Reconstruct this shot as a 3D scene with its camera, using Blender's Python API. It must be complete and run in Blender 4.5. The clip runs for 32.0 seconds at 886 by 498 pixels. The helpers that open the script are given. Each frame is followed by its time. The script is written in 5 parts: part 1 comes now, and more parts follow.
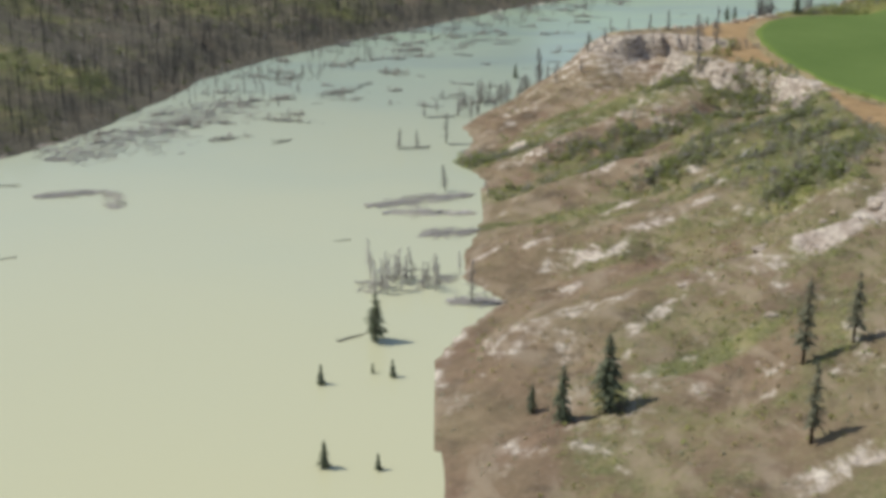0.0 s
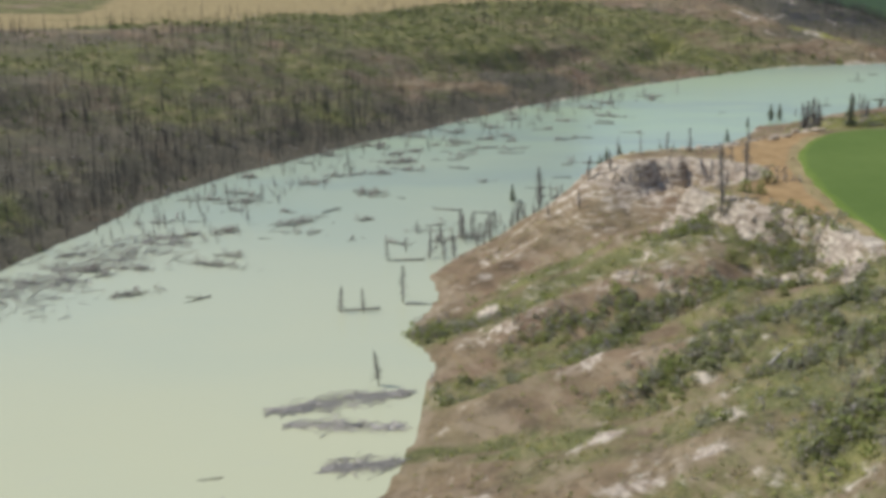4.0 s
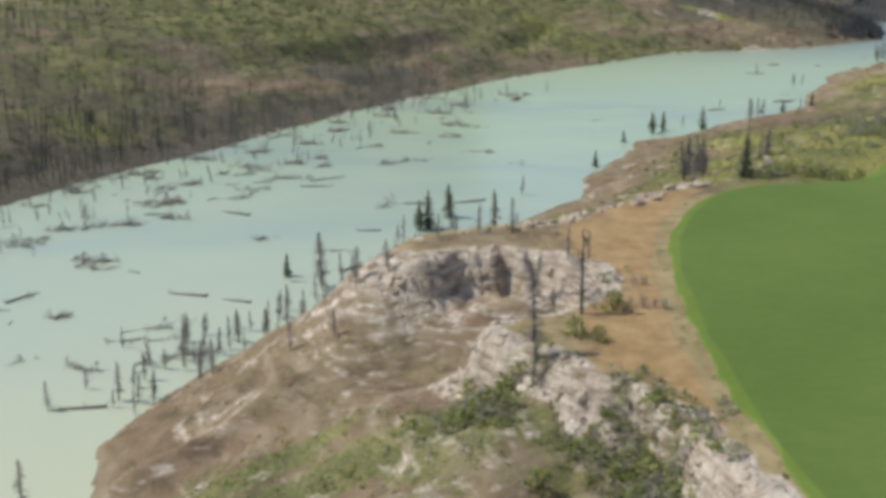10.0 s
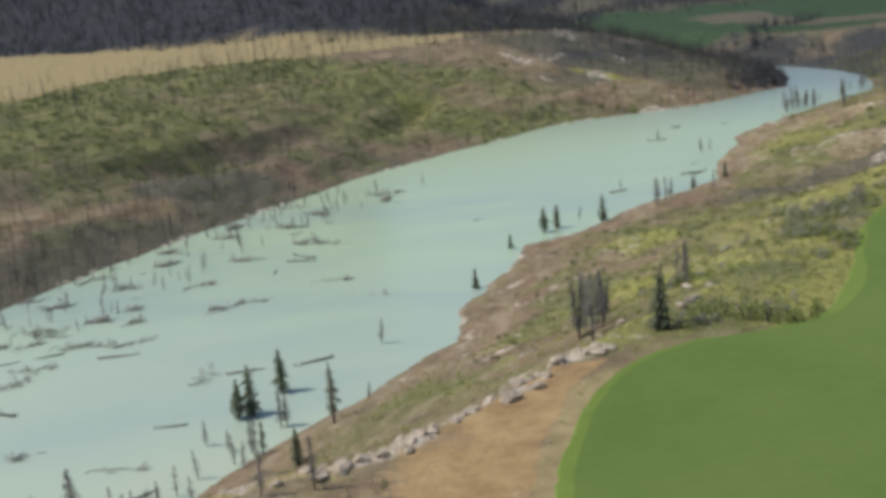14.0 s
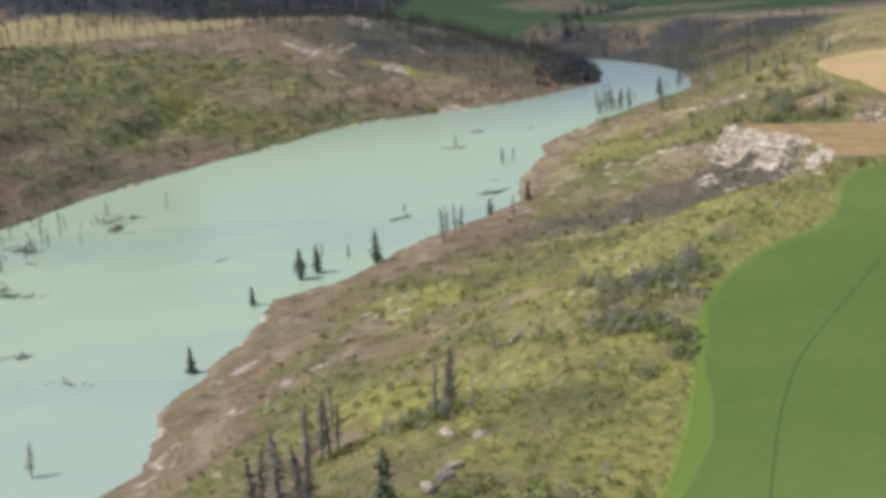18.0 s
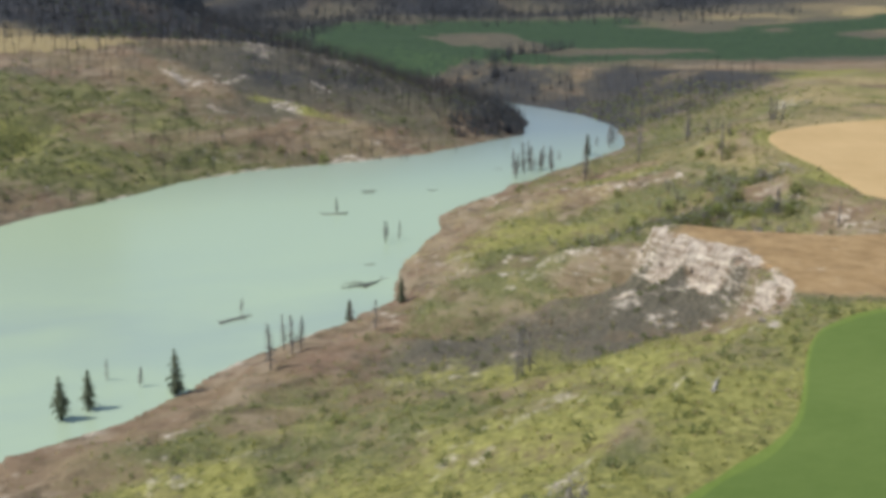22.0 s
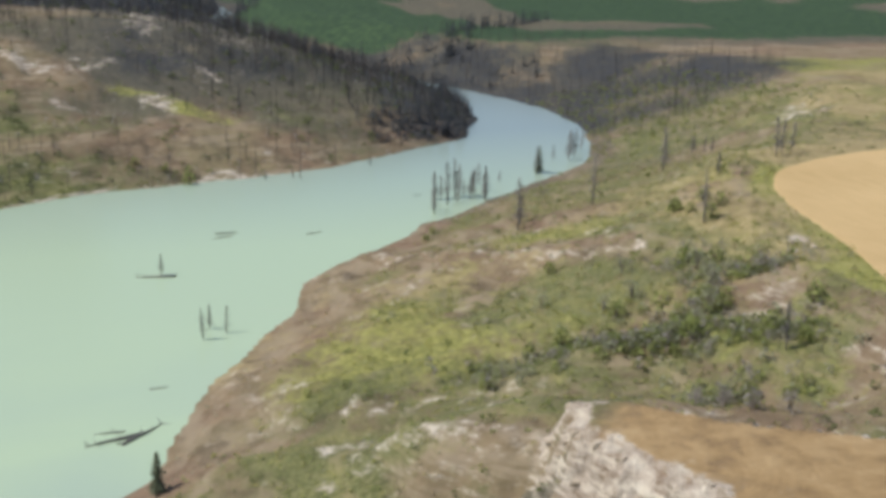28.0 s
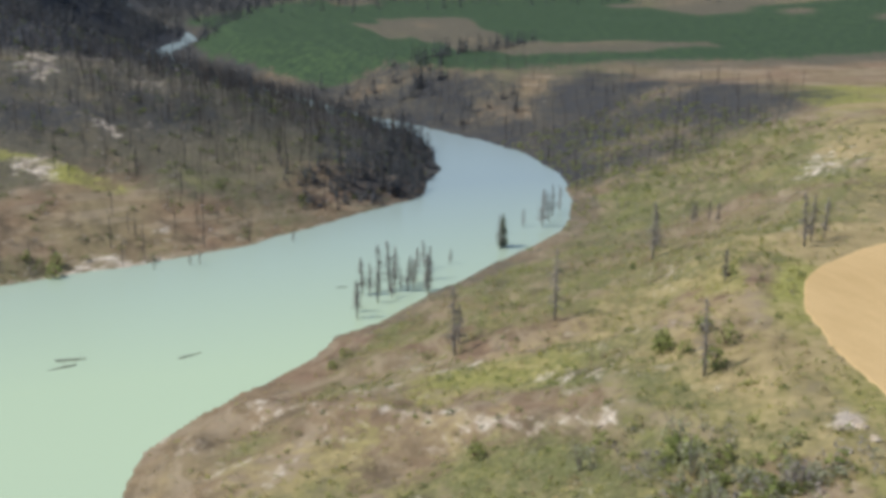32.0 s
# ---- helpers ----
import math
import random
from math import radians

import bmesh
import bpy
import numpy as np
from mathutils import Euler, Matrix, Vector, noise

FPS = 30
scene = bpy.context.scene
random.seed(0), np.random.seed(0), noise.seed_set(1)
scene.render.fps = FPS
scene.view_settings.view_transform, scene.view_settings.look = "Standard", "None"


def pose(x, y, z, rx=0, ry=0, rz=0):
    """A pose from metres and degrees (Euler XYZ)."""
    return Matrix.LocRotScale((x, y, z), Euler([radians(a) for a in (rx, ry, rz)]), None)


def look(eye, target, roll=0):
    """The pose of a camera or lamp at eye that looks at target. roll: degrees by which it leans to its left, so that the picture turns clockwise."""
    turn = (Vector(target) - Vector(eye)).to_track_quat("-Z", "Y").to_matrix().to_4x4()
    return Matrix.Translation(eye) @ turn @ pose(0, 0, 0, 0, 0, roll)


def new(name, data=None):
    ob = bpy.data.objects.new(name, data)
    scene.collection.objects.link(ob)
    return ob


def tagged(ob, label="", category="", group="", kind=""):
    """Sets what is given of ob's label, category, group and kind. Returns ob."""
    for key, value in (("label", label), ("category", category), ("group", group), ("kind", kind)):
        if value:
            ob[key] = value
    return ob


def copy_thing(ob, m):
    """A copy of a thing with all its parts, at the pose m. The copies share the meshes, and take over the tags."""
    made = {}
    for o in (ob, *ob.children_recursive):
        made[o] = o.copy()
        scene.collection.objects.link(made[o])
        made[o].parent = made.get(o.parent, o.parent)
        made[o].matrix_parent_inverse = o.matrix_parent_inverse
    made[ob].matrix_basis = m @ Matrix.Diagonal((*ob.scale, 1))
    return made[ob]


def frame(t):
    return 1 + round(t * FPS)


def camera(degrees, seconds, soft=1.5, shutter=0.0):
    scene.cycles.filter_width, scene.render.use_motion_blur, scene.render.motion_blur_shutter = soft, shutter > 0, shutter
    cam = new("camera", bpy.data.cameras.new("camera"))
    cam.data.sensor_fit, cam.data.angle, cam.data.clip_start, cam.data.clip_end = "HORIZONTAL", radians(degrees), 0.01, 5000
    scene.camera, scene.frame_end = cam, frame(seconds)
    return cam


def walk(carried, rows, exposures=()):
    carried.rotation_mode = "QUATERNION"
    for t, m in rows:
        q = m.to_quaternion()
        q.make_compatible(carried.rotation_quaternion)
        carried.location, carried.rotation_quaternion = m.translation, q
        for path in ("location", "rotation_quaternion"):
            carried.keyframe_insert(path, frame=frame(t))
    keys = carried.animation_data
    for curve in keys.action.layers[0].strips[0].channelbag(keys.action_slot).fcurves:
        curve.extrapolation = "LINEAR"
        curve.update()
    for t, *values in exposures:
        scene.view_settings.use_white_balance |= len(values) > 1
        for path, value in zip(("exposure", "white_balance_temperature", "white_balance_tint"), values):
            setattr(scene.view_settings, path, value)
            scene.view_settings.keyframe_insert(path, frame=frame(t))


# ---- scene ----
cam = camera(40.5, 32.0, soft=4.4)
METRES, EYE, TILT, LEAN, TURN = 900.0, 106.0, -17.7, 0.0, 0.0
ROWS = [
    (0.0, 0.0, 0.0, 0.0, 0.0, 0.0, -0.0),
    (0.5, 0.0047, 0.0143, 0.0053, 0.0, 0.66, 0.16),
    (1.0, 0.0092, 0.0285, 0.0105, 0.07, 1.44, 0.14),
    (1.5, 0.0136, 0.0428, 0.016, 0.4, 2.12, -0.15),
    (2.0, 0.0177, 0.0568, 0.0213, 1.08, 2.57, -0.43),
    (2.5, 0.0219, 0.0709, 0.0262, 1.97, 2.87, -0.69),
    (4.5, 0.0388, 0.1248, 0.0451, 2.58, 3.48, -0.24),
    (5.0, 0.043, 0.1383, 0.0497, 2.17, 3.05, -0.33),
    (5.5, 0.0476, 0.1521, 0.0543, 1.74, 2.45, -0.53),
    (6.0, 0.0517, 0.1646, 0.0584, 1.34, 1.91, -0.57),
    (6.5, 0.0557, 0.1776, 0.0634, 0.85, 1.65, -0.46),
    (7.0, 0.0599, 0.1912, 0.0685, 0.45, 1.84, -0.3),
    (7.5, 0.064, 0.2049, 0.0736, 0.2, 2.3, -0.17),
    (8.0, 0.0679, 0.2188, 0.0784, 0.14, 2.76, -0.29),
    (8.5, 0.0718, 0.2322, 0.0834, 0.09, 2.76, -0.46),
    (9.0, 0.0758, 0.2458, 0.0879, -0.2, 2.43, -0.45),
    (9.5, 0.0798, 0.259, 0.0923, -0.87, 1.96, -0.14),
    (10.0, 0.0838, 0.2728, 0.097, -1.79, 1.57, 0.4),
    (10.5, 0.0879, 0.2865, 0.1016, -2.48, 1.45, 0.94),
    (11.0, 0.0919, 0.3004, 0.1063, -2.87, 1.62, 1.49),
    (11.5, 0.0959, 0.3149, 0.1109, -2.9, 1.99, 1.99),
    (12.0, 0.0999, 0.3292, 0.1157, -2.86, 2.44, 2.7),
    (12.5, 0.1045, 0.3449, 0.1205, -3.04, 3.03, 3.63),
    (13.0, 0.1089, 0.3587, 0.1249, -3.48, 3.56, 4.57),
    (13.5, 0.1138, 0.3739, 0.1295, -4.29, 4.07, 5.5),
    (14.0, 0.1193, 0.3888, 0.1337, -5.24, 4.49, 6.27),
    (14.5, 0.1247, 0.4031, 0.1376, -6.24, 4.68, 6.74),
    (16.5, 0.1488, 0.4599, 0.1529, -10.8, 3.65, 7.32),
    (17.0, 0.1555, 0.4742, 0.1568, -11.88, 3.26, 7.41),
    (17.5, 0.1622, 0.4879, 0.1608, -12.83, 2.89, 7.43),
    (18.0, 0.1694, 0.5018, 0.1647, -13.6, 2.67, 7.5),
    (18.5, 0.1768, 0.5152, 0.1691, -14.21, 2.66, 7.5),
    (19.0, 0.1843, 0.5294, 0.1732, -14.76, 2.84, 7.39),
    (19.5, 0.1921, 0.5433, 0.1774, -15.19, 3.09, 7.26),
    (20.0, 0.1998, 0.5565, 0.182, -15.58, 3.27, 7.06),
    (20.5, 0.2079, 0.5697, 0.1863, -15.9, 3.4, 6.7),
    (21.0, 0.2159, 0.5828, 0.1907, -16.21, 3.43, 6.1),
    (21.5, 0.2241, 0.5952, 0.1953, -16.44, 3.39, 5.46),
    (22.0, 0.2326, 0.6079, 0.1997, -16.66, 3.4, 4.73),
    (22.5, 0.2408, 0.6203, 0.204, -16.83, 3.34, 4.19),
    (23.0, 0.2491, 0.6331, 0.2084, -17.03, 3.25, 3.81),
    (23.5, 0.2573, 0.6455, 0.213, -17.24, 3.19, 3.63),
    (24.0, 0.2655, 0.6578, 0.2176, -17.44, 3.15, 3.66),
    (24.5, 0.2747, 0.6715, 0.2219, -17.52, 3.23, 3.81),
    (26.5, 0.3056, 0.7206, 0.2384, -16.32, 2.38, 3.35),
    (27.0, 0.3138, 0.7334, 0.2426, -16.38, 1.89, 3.29),
    (27.5, 0.3218, 0.7456, 0.2464, -16.6, 1.53, 3.49),
    (28.0, 0.3299, 0.7585, 0.2504, -16.77, 1.29, 3.76),
    (28.5, 0.3378, 0.7713, 0.2546, -16.67, 1.05, 3.95),
    (29.0, 0.3454, 0.7835, 0.2588, -16.39, 0.76, 3.98),
    (29.5, 0.3532, 0.7967, 0.2628, -16.18, 0.44, 3.92),
    (30.0, 0.3614, 0.8096, 0.2671, -16.12, 0.22, 4.0),
    (30.5, 0.3699, 0.823, 0.2715, -16.19, 0.28, 4.19),
    (31.0, 0.3783, 0.8368, 0.2759, -16.29, 0.71, 4.46),
    (31.5, 0.3869, 0.8507, 0.2807, -16.25, 1.3, 4.73),
    (32.0, 0.3957, 0.8644, 0.2851, -16.04, 1.85, 4.97),
]
walk(cam, [(t, pose(0, 0, EYE, TILT, LEAN, TURN) @ pose(METRES * x, METRES * y, METRES * z, 90 + pitch, roll, yaw)) for t, x, y, z, yaw, pitch, roll in ROWS],
     exposures=[(0, -0.1), (8, -0.08), (11, -0.02), (14, -0.1), (18, 0.02), (21, 0.02), (24, -0.1), (27, 0.0), (30, 0.08), (32, 0.08)])

# ---- light ----
world = bpy.data.worlds.new("sky")
scene.world = world
world.use_nodes = True
wn = world.node_tree
sky = wn.nodes.new("ShaderNodeTexSky")
sky.sky_type, sky.sun_disc = "NISHITA", False
sky.sun_elevation, sky.sun_rotation = radians(53), radians(-83)
wn.links.new(sky.outputs[0], wn.nodes["Background"].inputs[0])
wn.nodes["Background"].inputs[1].default_value = 0.10
sun = new("sun", bpy.data.lights.new("sun", "SUN"))
sun.data.energy, sun.data.angle, sun.data.color = 3.2, radians(0.6), (1.0, 0.95, 0.87)
sun.matrix_world = look((-600, 72, 800), (0, 0, 0))

# ---- terrain ----
RIGHT = np.array([(-10, -900), (-8, 60), (0, 190), (-1, 225), (-3, 249), (6, 270), (16, 287), (6, 306), (5, 327), (12, 362), (12, 390), (13, 412), (5, 437), (11, 474),
    (8, 502), (16, 526), (26, 548), (41, 575), (55, 605), (78, 643), (112, 686), (146, 728), (152, 764), (176, 806), (190, 848), (217, 861), (233, 880), (250, 901),
    (284, 927), (310, 952), (319, 984), (328, 1004), (356, 1046), (363, 1074), (421, 1138), (467, 1178), (528, 1234), (555, 1285), (570, 1340),
    (572, 1400), (545, 1487), (522, 1540), (480, 1700), (440, 1840), (434, 1940), (470, 2045), (478, 2120), (440, 2300), (380, 4800)], float)
LEFT = np.array([(-200, -900), (-185, 300), (-167, 441), (-149, 486), (-134, 550), (-124, 620), (-100, 690), (-62, 757), (-33, 802), (0, 857), (30, 912), (57, 950), (88, 992), (128, 1048),
    (165, 1090), (206, 1133), (232, 1155), (262, 1189), (302, 1212), (365, 1230), (410, 1247), (447, 1275), (495, 1308), (516, 1355),
    (528, 1400), (535, 1455), (508, 1530), (455, 1700), (412, 1840), (402, 1930), (456, 2062), (472, 2130), (434, 2300), (376, 4800)], float)
FIELD = np.array([(140, 370), (132, 400), (130, 430), (130, 465), (133, 500), (136, 527), (143, 552), (155, 580), (172, 599), (195, 602), (209, 606), (217, 613),
    (236, 643), (252, 674), (263, 691), (275, 706), (294, 722), (315, 733), (324, 741), (334, 753), (346, 771), (361, 788), (384, 797), (415, 790), (470, 700), (480, 560), (430, 430), (330, 330), (180, 300)], float)
TANFIELD = np.array([(462, 905), (468, 924), (475, 946), (482, 966), (485, 980), (489, 998), (495, 1018), (503, 1036), (516, 1054), (534, 1065), (556, 1075), (590, 1082), (640, 1090), (720, 1040), (740, 960), (640, 890), (540, 880), (490, 886)], float)


def lattice(ix, iy, seed):
    h = (ix * 374761393 + iy * 668265263 + seed * 1442695041) & 0xFFFFFFFF
    h = ((h ^ (h >> 13)) * 1274126177) & 0xFFFFFFFF
    return ((h ^ (h >> 16)) & 0xFFFF) / 65535.0


def vnoise(x, y, seed=0):
    """Smooth noise from -1 to 1, one cell a unit."""
    ix, iy = np.floor(x).astype(np.int64), np.floor(y).astype(np.int64)
    fx, fy = x - ix, y - iy
    fx, fy = fx * fx * (3 - 2 * fx), fy * fy * (3 - 2 * fy)
    a, b = lattice(ix, iy, seed), lattice(ix + 1, iy, seed)
    c, d = lattice(ix, iy + 1, seed), lattice(ix + 1, iy + 1, seed)
    return 2 * ((a + (b - a) * fx) * (1 - fy) + (c + (d - c) * fx) * fy) - 1


def fbm(x, y, size, octaves=4, seed=0):
    out, amp, k = 0.0, 0.5, 1.0 / size
    for i in range(octaves):
        out = out + amp * vnoise(x * k + 17.3 * i, y * k - 9.1 * i, seed + i)
        amp, k = amp * 0.5, k * 2.03
    return out


def step(a, b, v):
    u = np.clip((v - a) / (b - a), 0, 1)
    return u * u * (3 - 2 * u)


def to_line(x, y, line):
    best = np.full(x.shape, 1e12)
    for (ax, ay), (bx, by) in zip(line[:-1], line[1:]):
        dx, dy = bx - ax, by - ay
        u = np.clip(((x - ax) * dx + (y - ay) * dy) / (dx * dx + dy * dy), 0, 1)
        best = np.minimum(best, (x - ax - u * dx) ** 2 + (y - ay - u * dy) ** 2)
    return np.sqrt(best)


def inside(x, y, ring):
    hit = np.zeros(x.shape, bool)
    for (ax, ay), (bx, by) in zip(ring, np.roll(ring, -1, 0)):
        if ay != by:
            hit ^= ((ay > y) != (by > y)) & (x < (bx - ax) * (y - ay) / (by - ay) + ax)
    return hit


BENCH = np.array([(112, -900), (112, 100), (113, 250), (119, 330), (126, 380), (128, 410), (123, 440), (112, 456), (101, 470), (92, 480), (99, 487), (108, 492),
    (117, 499), (122, 511), (119, 524), (112, 532), (100, 537), (88, 537), (78, 531), (72, 536), (80, 550), (95, 557), (114, 563), (135, 580), (160, 608), (186, 632), (207, 647), (234, 674), (264, 711),
    (302, 753), (337, 784), (352, 796), (367, 806), (376, 822), (380, 838), (383, 856), (377, 870), (374, 882), (377, 891), (384, 890), (391, 883), (402, 875), (420, 865), (446, 862),
    (468, 872), (476, 900), (466, 932), (463, 958), (469, 985), (484, 1020), (508, 1070), (560, 1110), (600, 1150), (645, 1200), (680, 1290)], float)
TERRACE = np.array([(680, 1290), (675, 1400), (640, 1490), (590, 1560), (540, 1700), (492, 1830), (484, 1940), (515, 2040), (650, 2400), (950, 4900)], float)
RIM = np.concatenate([BENCH, TERRACE[1:]])
BENCHLAND = np.concatenate([RIM, [(9000, 4900), (9000, -900)]])
WATER = np.concatenate([RIGHT, LEFT[::-1]])


# gullies and spurs that run down the east slope to the water
GULLIES = [((2, 392), (37, 394), (62, 400), (85, 417), (105, 424)), ((4, 434), (21, 446), (41, 443), (67, 449)), ((16, 357), (54, 351), (87, 353), (104, 348)),
    ((6, 294), (30, 300), (60, 290), (88, 296)), ((300, 905), (330, 880), (356, 862)), ((372, 958), (404, 962), (430, 952), (452, 940)), ((160, 690), (200, 690), (228, 668)), ((215, 770), (250, 745), (268, 722))]
SPURS = [((14, 414), (38, 421), (66, 434)), ((18, 476), (40, 490), (60, 500)), ((34, 374), (54, 384), (74, 373), (92, 372)), ((18, 318), (40, 312), (57, 308), (76, 318)),
    ((14, 250), (28, 257), (52, 262), (72, 260), (91, 260)), ((312, 946), (334, 926), (355, 914), (371, 896)), ((389, 1082), (403, 1063), (418, 1039), (432, 1020), (446, 1008))]


def blob(x, y, cx, cy, ra, rb, turn=0.0):
    """A soft oval: 1 at its middle, 0 from its rim on."""
    c, s = math.cos(radians(turn)), math.sin(radians(turn))
    u, v = (x - cx) * c + (y - cy) * s, -(x - cx) * s + (y - cy) * c
    return 1 - step(0.0, 1.0, np.sqrt((u / ra) ** 2 + (v / rb) ** 2))


def ground(x, y):
    """Height, distance from the right and left bank, and how wild (not flat) the ground is."""
    wx, wy = x + 3.0 * fbm(x, y, 22, 3, 5), y + 3.0 * fbm(x, y, 22, 3, 8)
    dr, dl = to_line(wx, wy, RIGHT), to_line(wx, wy, LEFT)
    wet = inside(wx, wy, WATER)
    east = dr < dl
    # east bank: a slope up to the rim of a bench with fields, cut into scarps here and there
    onto = inside(x, y, BENCHLAND)
    crag = 1 - 2 * np.abs(fbm(x, y, 9, 3, 12))
    de = to_line(x, y, RIM)
    up = dr / (dr + de + 0.01)
    up = np.clip(up + 0.10 * fbm(x, y, 60, 3, 21) * step(0.05, 0.4, up) * (1 - step(0.8, 1.0, up)), 0, 1)
    scarp = np.clip(2.2 * (blob(x, y, 100, 505, 44, 56) + 0.8 * blob(x, y, 116, 436, 30, 48) + np.clip(3 * blob(x, y, 372, 868, 34, 52), 0, 0.42)), 0.05, 1)
    easy = np.interp(up, [0, 0.04, 0.12, 0.5, 0.9, 1], [0, 0.03, 0.1, 0.42, 0.89, 1])
    top = 34.6 - 10 * step(1300, 1500, y)
    hollow = np.clip(2.5 * blob(x, y, 335, 862, 115, 60), 0, 1)
    low = top * easy * (1 - 0.36 * hollow)
    rib = np.where(x < 200, 1 - 2 * np.abs(fbm(x + 0.25 * y, 0.22 * y, 5.5, 3, 14)), 1 - 2 * np.abs(fbm(0.3 * x, y, 5.5, 3, 16)))
    face = de - 0.6 - 2.2 * rib * step(0, 3, de) - 1.2 * crag * step(0, 4, de)
    drop = np.clip(2.3 * np.maximum(0, face), 0, 8.5) + 0.62 * np.maximum(0, face - 3.0) + 0.25 * de
    steep = np.maximum(np.where(x < 200, 0.74 * top * easy, low), top - drop)
    steep = steep + (1.3 * (rib - 0.5) + 0.8 * fbm(x, y, 2.6, 2, 18)) * step(0.3, 4, de) * (1 - step(11, 22, de))
    steep = np.minimum(steep, top - 0.2 * np.minimum(de, 4))
    zr = low + (steep - low) * scarp
    cut, back = np.full(x.shape, 1e9), np.full(x.shape, 1e9)
    for line in GULLIES:
        cut = np.minimum(cut, to_line(wx, wy, line))
    for line in SPURS:
        back = np.minimum(back, to_line(wx, wy, line))
    zr = zr + (2.4 * np.exp(-(back / 8.0) ** 2) - 2.8 * np.exp(-(cut / 6.5) ** 2)) * step(3, 14, dr) * step(3, 16, de)
    zr = zr + 1.8 * np.exp(-(to_line(wx, wy, ((16, 474), (28, 481), (40, 489), (52, 500))) / 3.2) ** 2) * step(3, 9, dr)
    zr = zr + 5.5 * blob(x, y, 98, 520, 24, 15, 15) * step(1.5, 5, de)
    zr = np.where(onto, top + 0.4 * step(0, 30, de), zr)
    zr = zr - (1.0 * blob(x, y, 98, 508, 26, 15, 20) + 5 * blob(x, y, 410, 925, 62, 26, 150)) * (1 - onto)
    # west bank: a longer slope up to a higher bench
    el = dl * (1 + 0.25 * fbm(x, y, 110, 3, 33) * step(5, 40, dl))
    zl = np.interp(el, [0, 4, 12, 35, 70, 120, 180, 230, 900], [0, 1.2, 3.5, 13, 22, 39, 51, 55, 60])
    zl = zl - 10 * blob(x, y, 60, 1060, 22, 150, -40) - 8 * blob(x, y, 175, 1190, 20, 110, -25)
    zl = zl + np.maximum(0, 0.17 * (y - 1500 - 0.9 * np.maximum(0, 100 - x))) * step(30, 220, dl)
    z = np.where(east, zr, zl)
    # the far hills
    z = z + 0.16 * np.maximum(0, np.hypot(x - 300, y - 600) - 2000) * step(0, 400, np.minimum(dr, dl))
    flat = np.zeros(x.shape)
    for ring in (FIELD, TANFIELD):
        flat = np.maximum(flat, np.where(inside(x, y, ring), 1.0, 1 - step(0, 14, to_line(x, y, np.concatenate([ring, ring[:1]])))))
    bench = np.where(east, 1.0 * onto, step(52, 56, z) * 0.6) * (y < 1500)
    wild = (1 - flat) * (1 - 0.85 * bench) * step(1, 14, np.minimum(dr, dl))
    rid = 1 - 2 * np.abs(fbm(x, y, 26, 4, 41))
    wild = wild * (1 - 0.6 * east * step(0.9, 1, up))
    rill = 1 - 2 * np.abs(fbm(x + 6 * fbm(x, y, 40, 2, 45), y, 48, 3, 43))
    z = z + wild * (2.4 * fbm(x, y, 60, 4, 51) + 1.6 * (rid - 0.55) - 2.6 * np.clip(rill - 0.62, 0, 1) + 0.9 * fbm(x, y, 8, 2, 61))
    z = z * (1 - flat) + 35.0 * flat
    z = np.where(wet, -0.5 - 0.35 * np.minimum(np.minimum(dr, dl), 8), np.maximum(z, 0.12 + 0.05 * np.minimum(dr, dl)))
    return z, dr, dl, wild, east, wet


def spread(lo, hi, fine, dense, grow=1.09, far=5200):
    """Even steps between lo and hi, closer ones in the dense stretches, longer and longer ones beyond."""
    mid = [lo]
    while mid[-1] < hi:
        mid.append(mid[-1] + (0.85 if any(a < mid[-1] < b for a, b in dense) else fine))
    a, b, w = mid[0], mid[-1], fine
    left, right = [], []
    while a > -far or b < far:
        w *= grow
        a, b = a - w, b + w
        left.append(a)
        right.append(b)
    return np.array(left[::-1] + mid + right)
# ---- materials ----
def material(name, rough=0.9, spec=0.3):
    m = bpy.data.materials.new(name)
    m.use_nodes = True
    b = m.node_tree.nodes["Principled BSDF"]
    b.inputs["Roughness"].default_value = rough
    b.inputs["Specular IOR Level"].default_value = spec
    return m, m.node_tree, b


def node(nt, kind, **values):
    n = nt.nodes.new("ShaderNode" + kind)
    for k, v in values.items():
        n.inputs[k.replace("_", " ")].default_value = v
    return n


def noise_at(nt, scale, detail=4.0, rough=0.6, stretch=None):
    g = nt.nodes.new("ShaderNodeTexCoord")
    n = node(nt, "TexNoise", Scale=scale, Detail=detail, Roughness=rough)
    if stretch:
        mp = nt.nodes.new("ShaderNodeMapping")
        mp.inputs["Scale"].default_value = stretch
        nt.links.new(g.outputs["Object"], mp.inputs[0])
        nt.links.new(mp.outputs[0], n.inputs["Vector"])
    else:
        nt.links.new(g.outputs["Object"], n.inputs["Vector"])
    return n.outputs["Fac"]


def ramp(nt, fac, *stops):
    r = nt.nodes.new("ShaderNodeValToRGB")
    while len(r.color_ramp.elements) < len(stops):
        r.color_ramp.elements.new(0.5)
    for e, (at, c) in zip(r.color_ramp.elements, stops):
        e.position, e.color = at, (*c, 1) if len(c) == 3 else c
    nt.links.new(fac, r.inputs[0])
    return r.outputs[0]


def mix(nt, fac, a, b):
    n = nt.nodes.new("ShaderNodeMix")
    n.data_type = "RGBA"
    for sock, v in ((n.inputs[0], fac), (n.inputs[6], a), (n.inputs[7], b)):
        if isinstance(v, (int, float)):
            sock.default_value = v
        elif isinstance(v, tuple):
            sock.default_value = (*v, 1)
        else:
            nt.links.new(v, sock)
    return n.outputs[2]


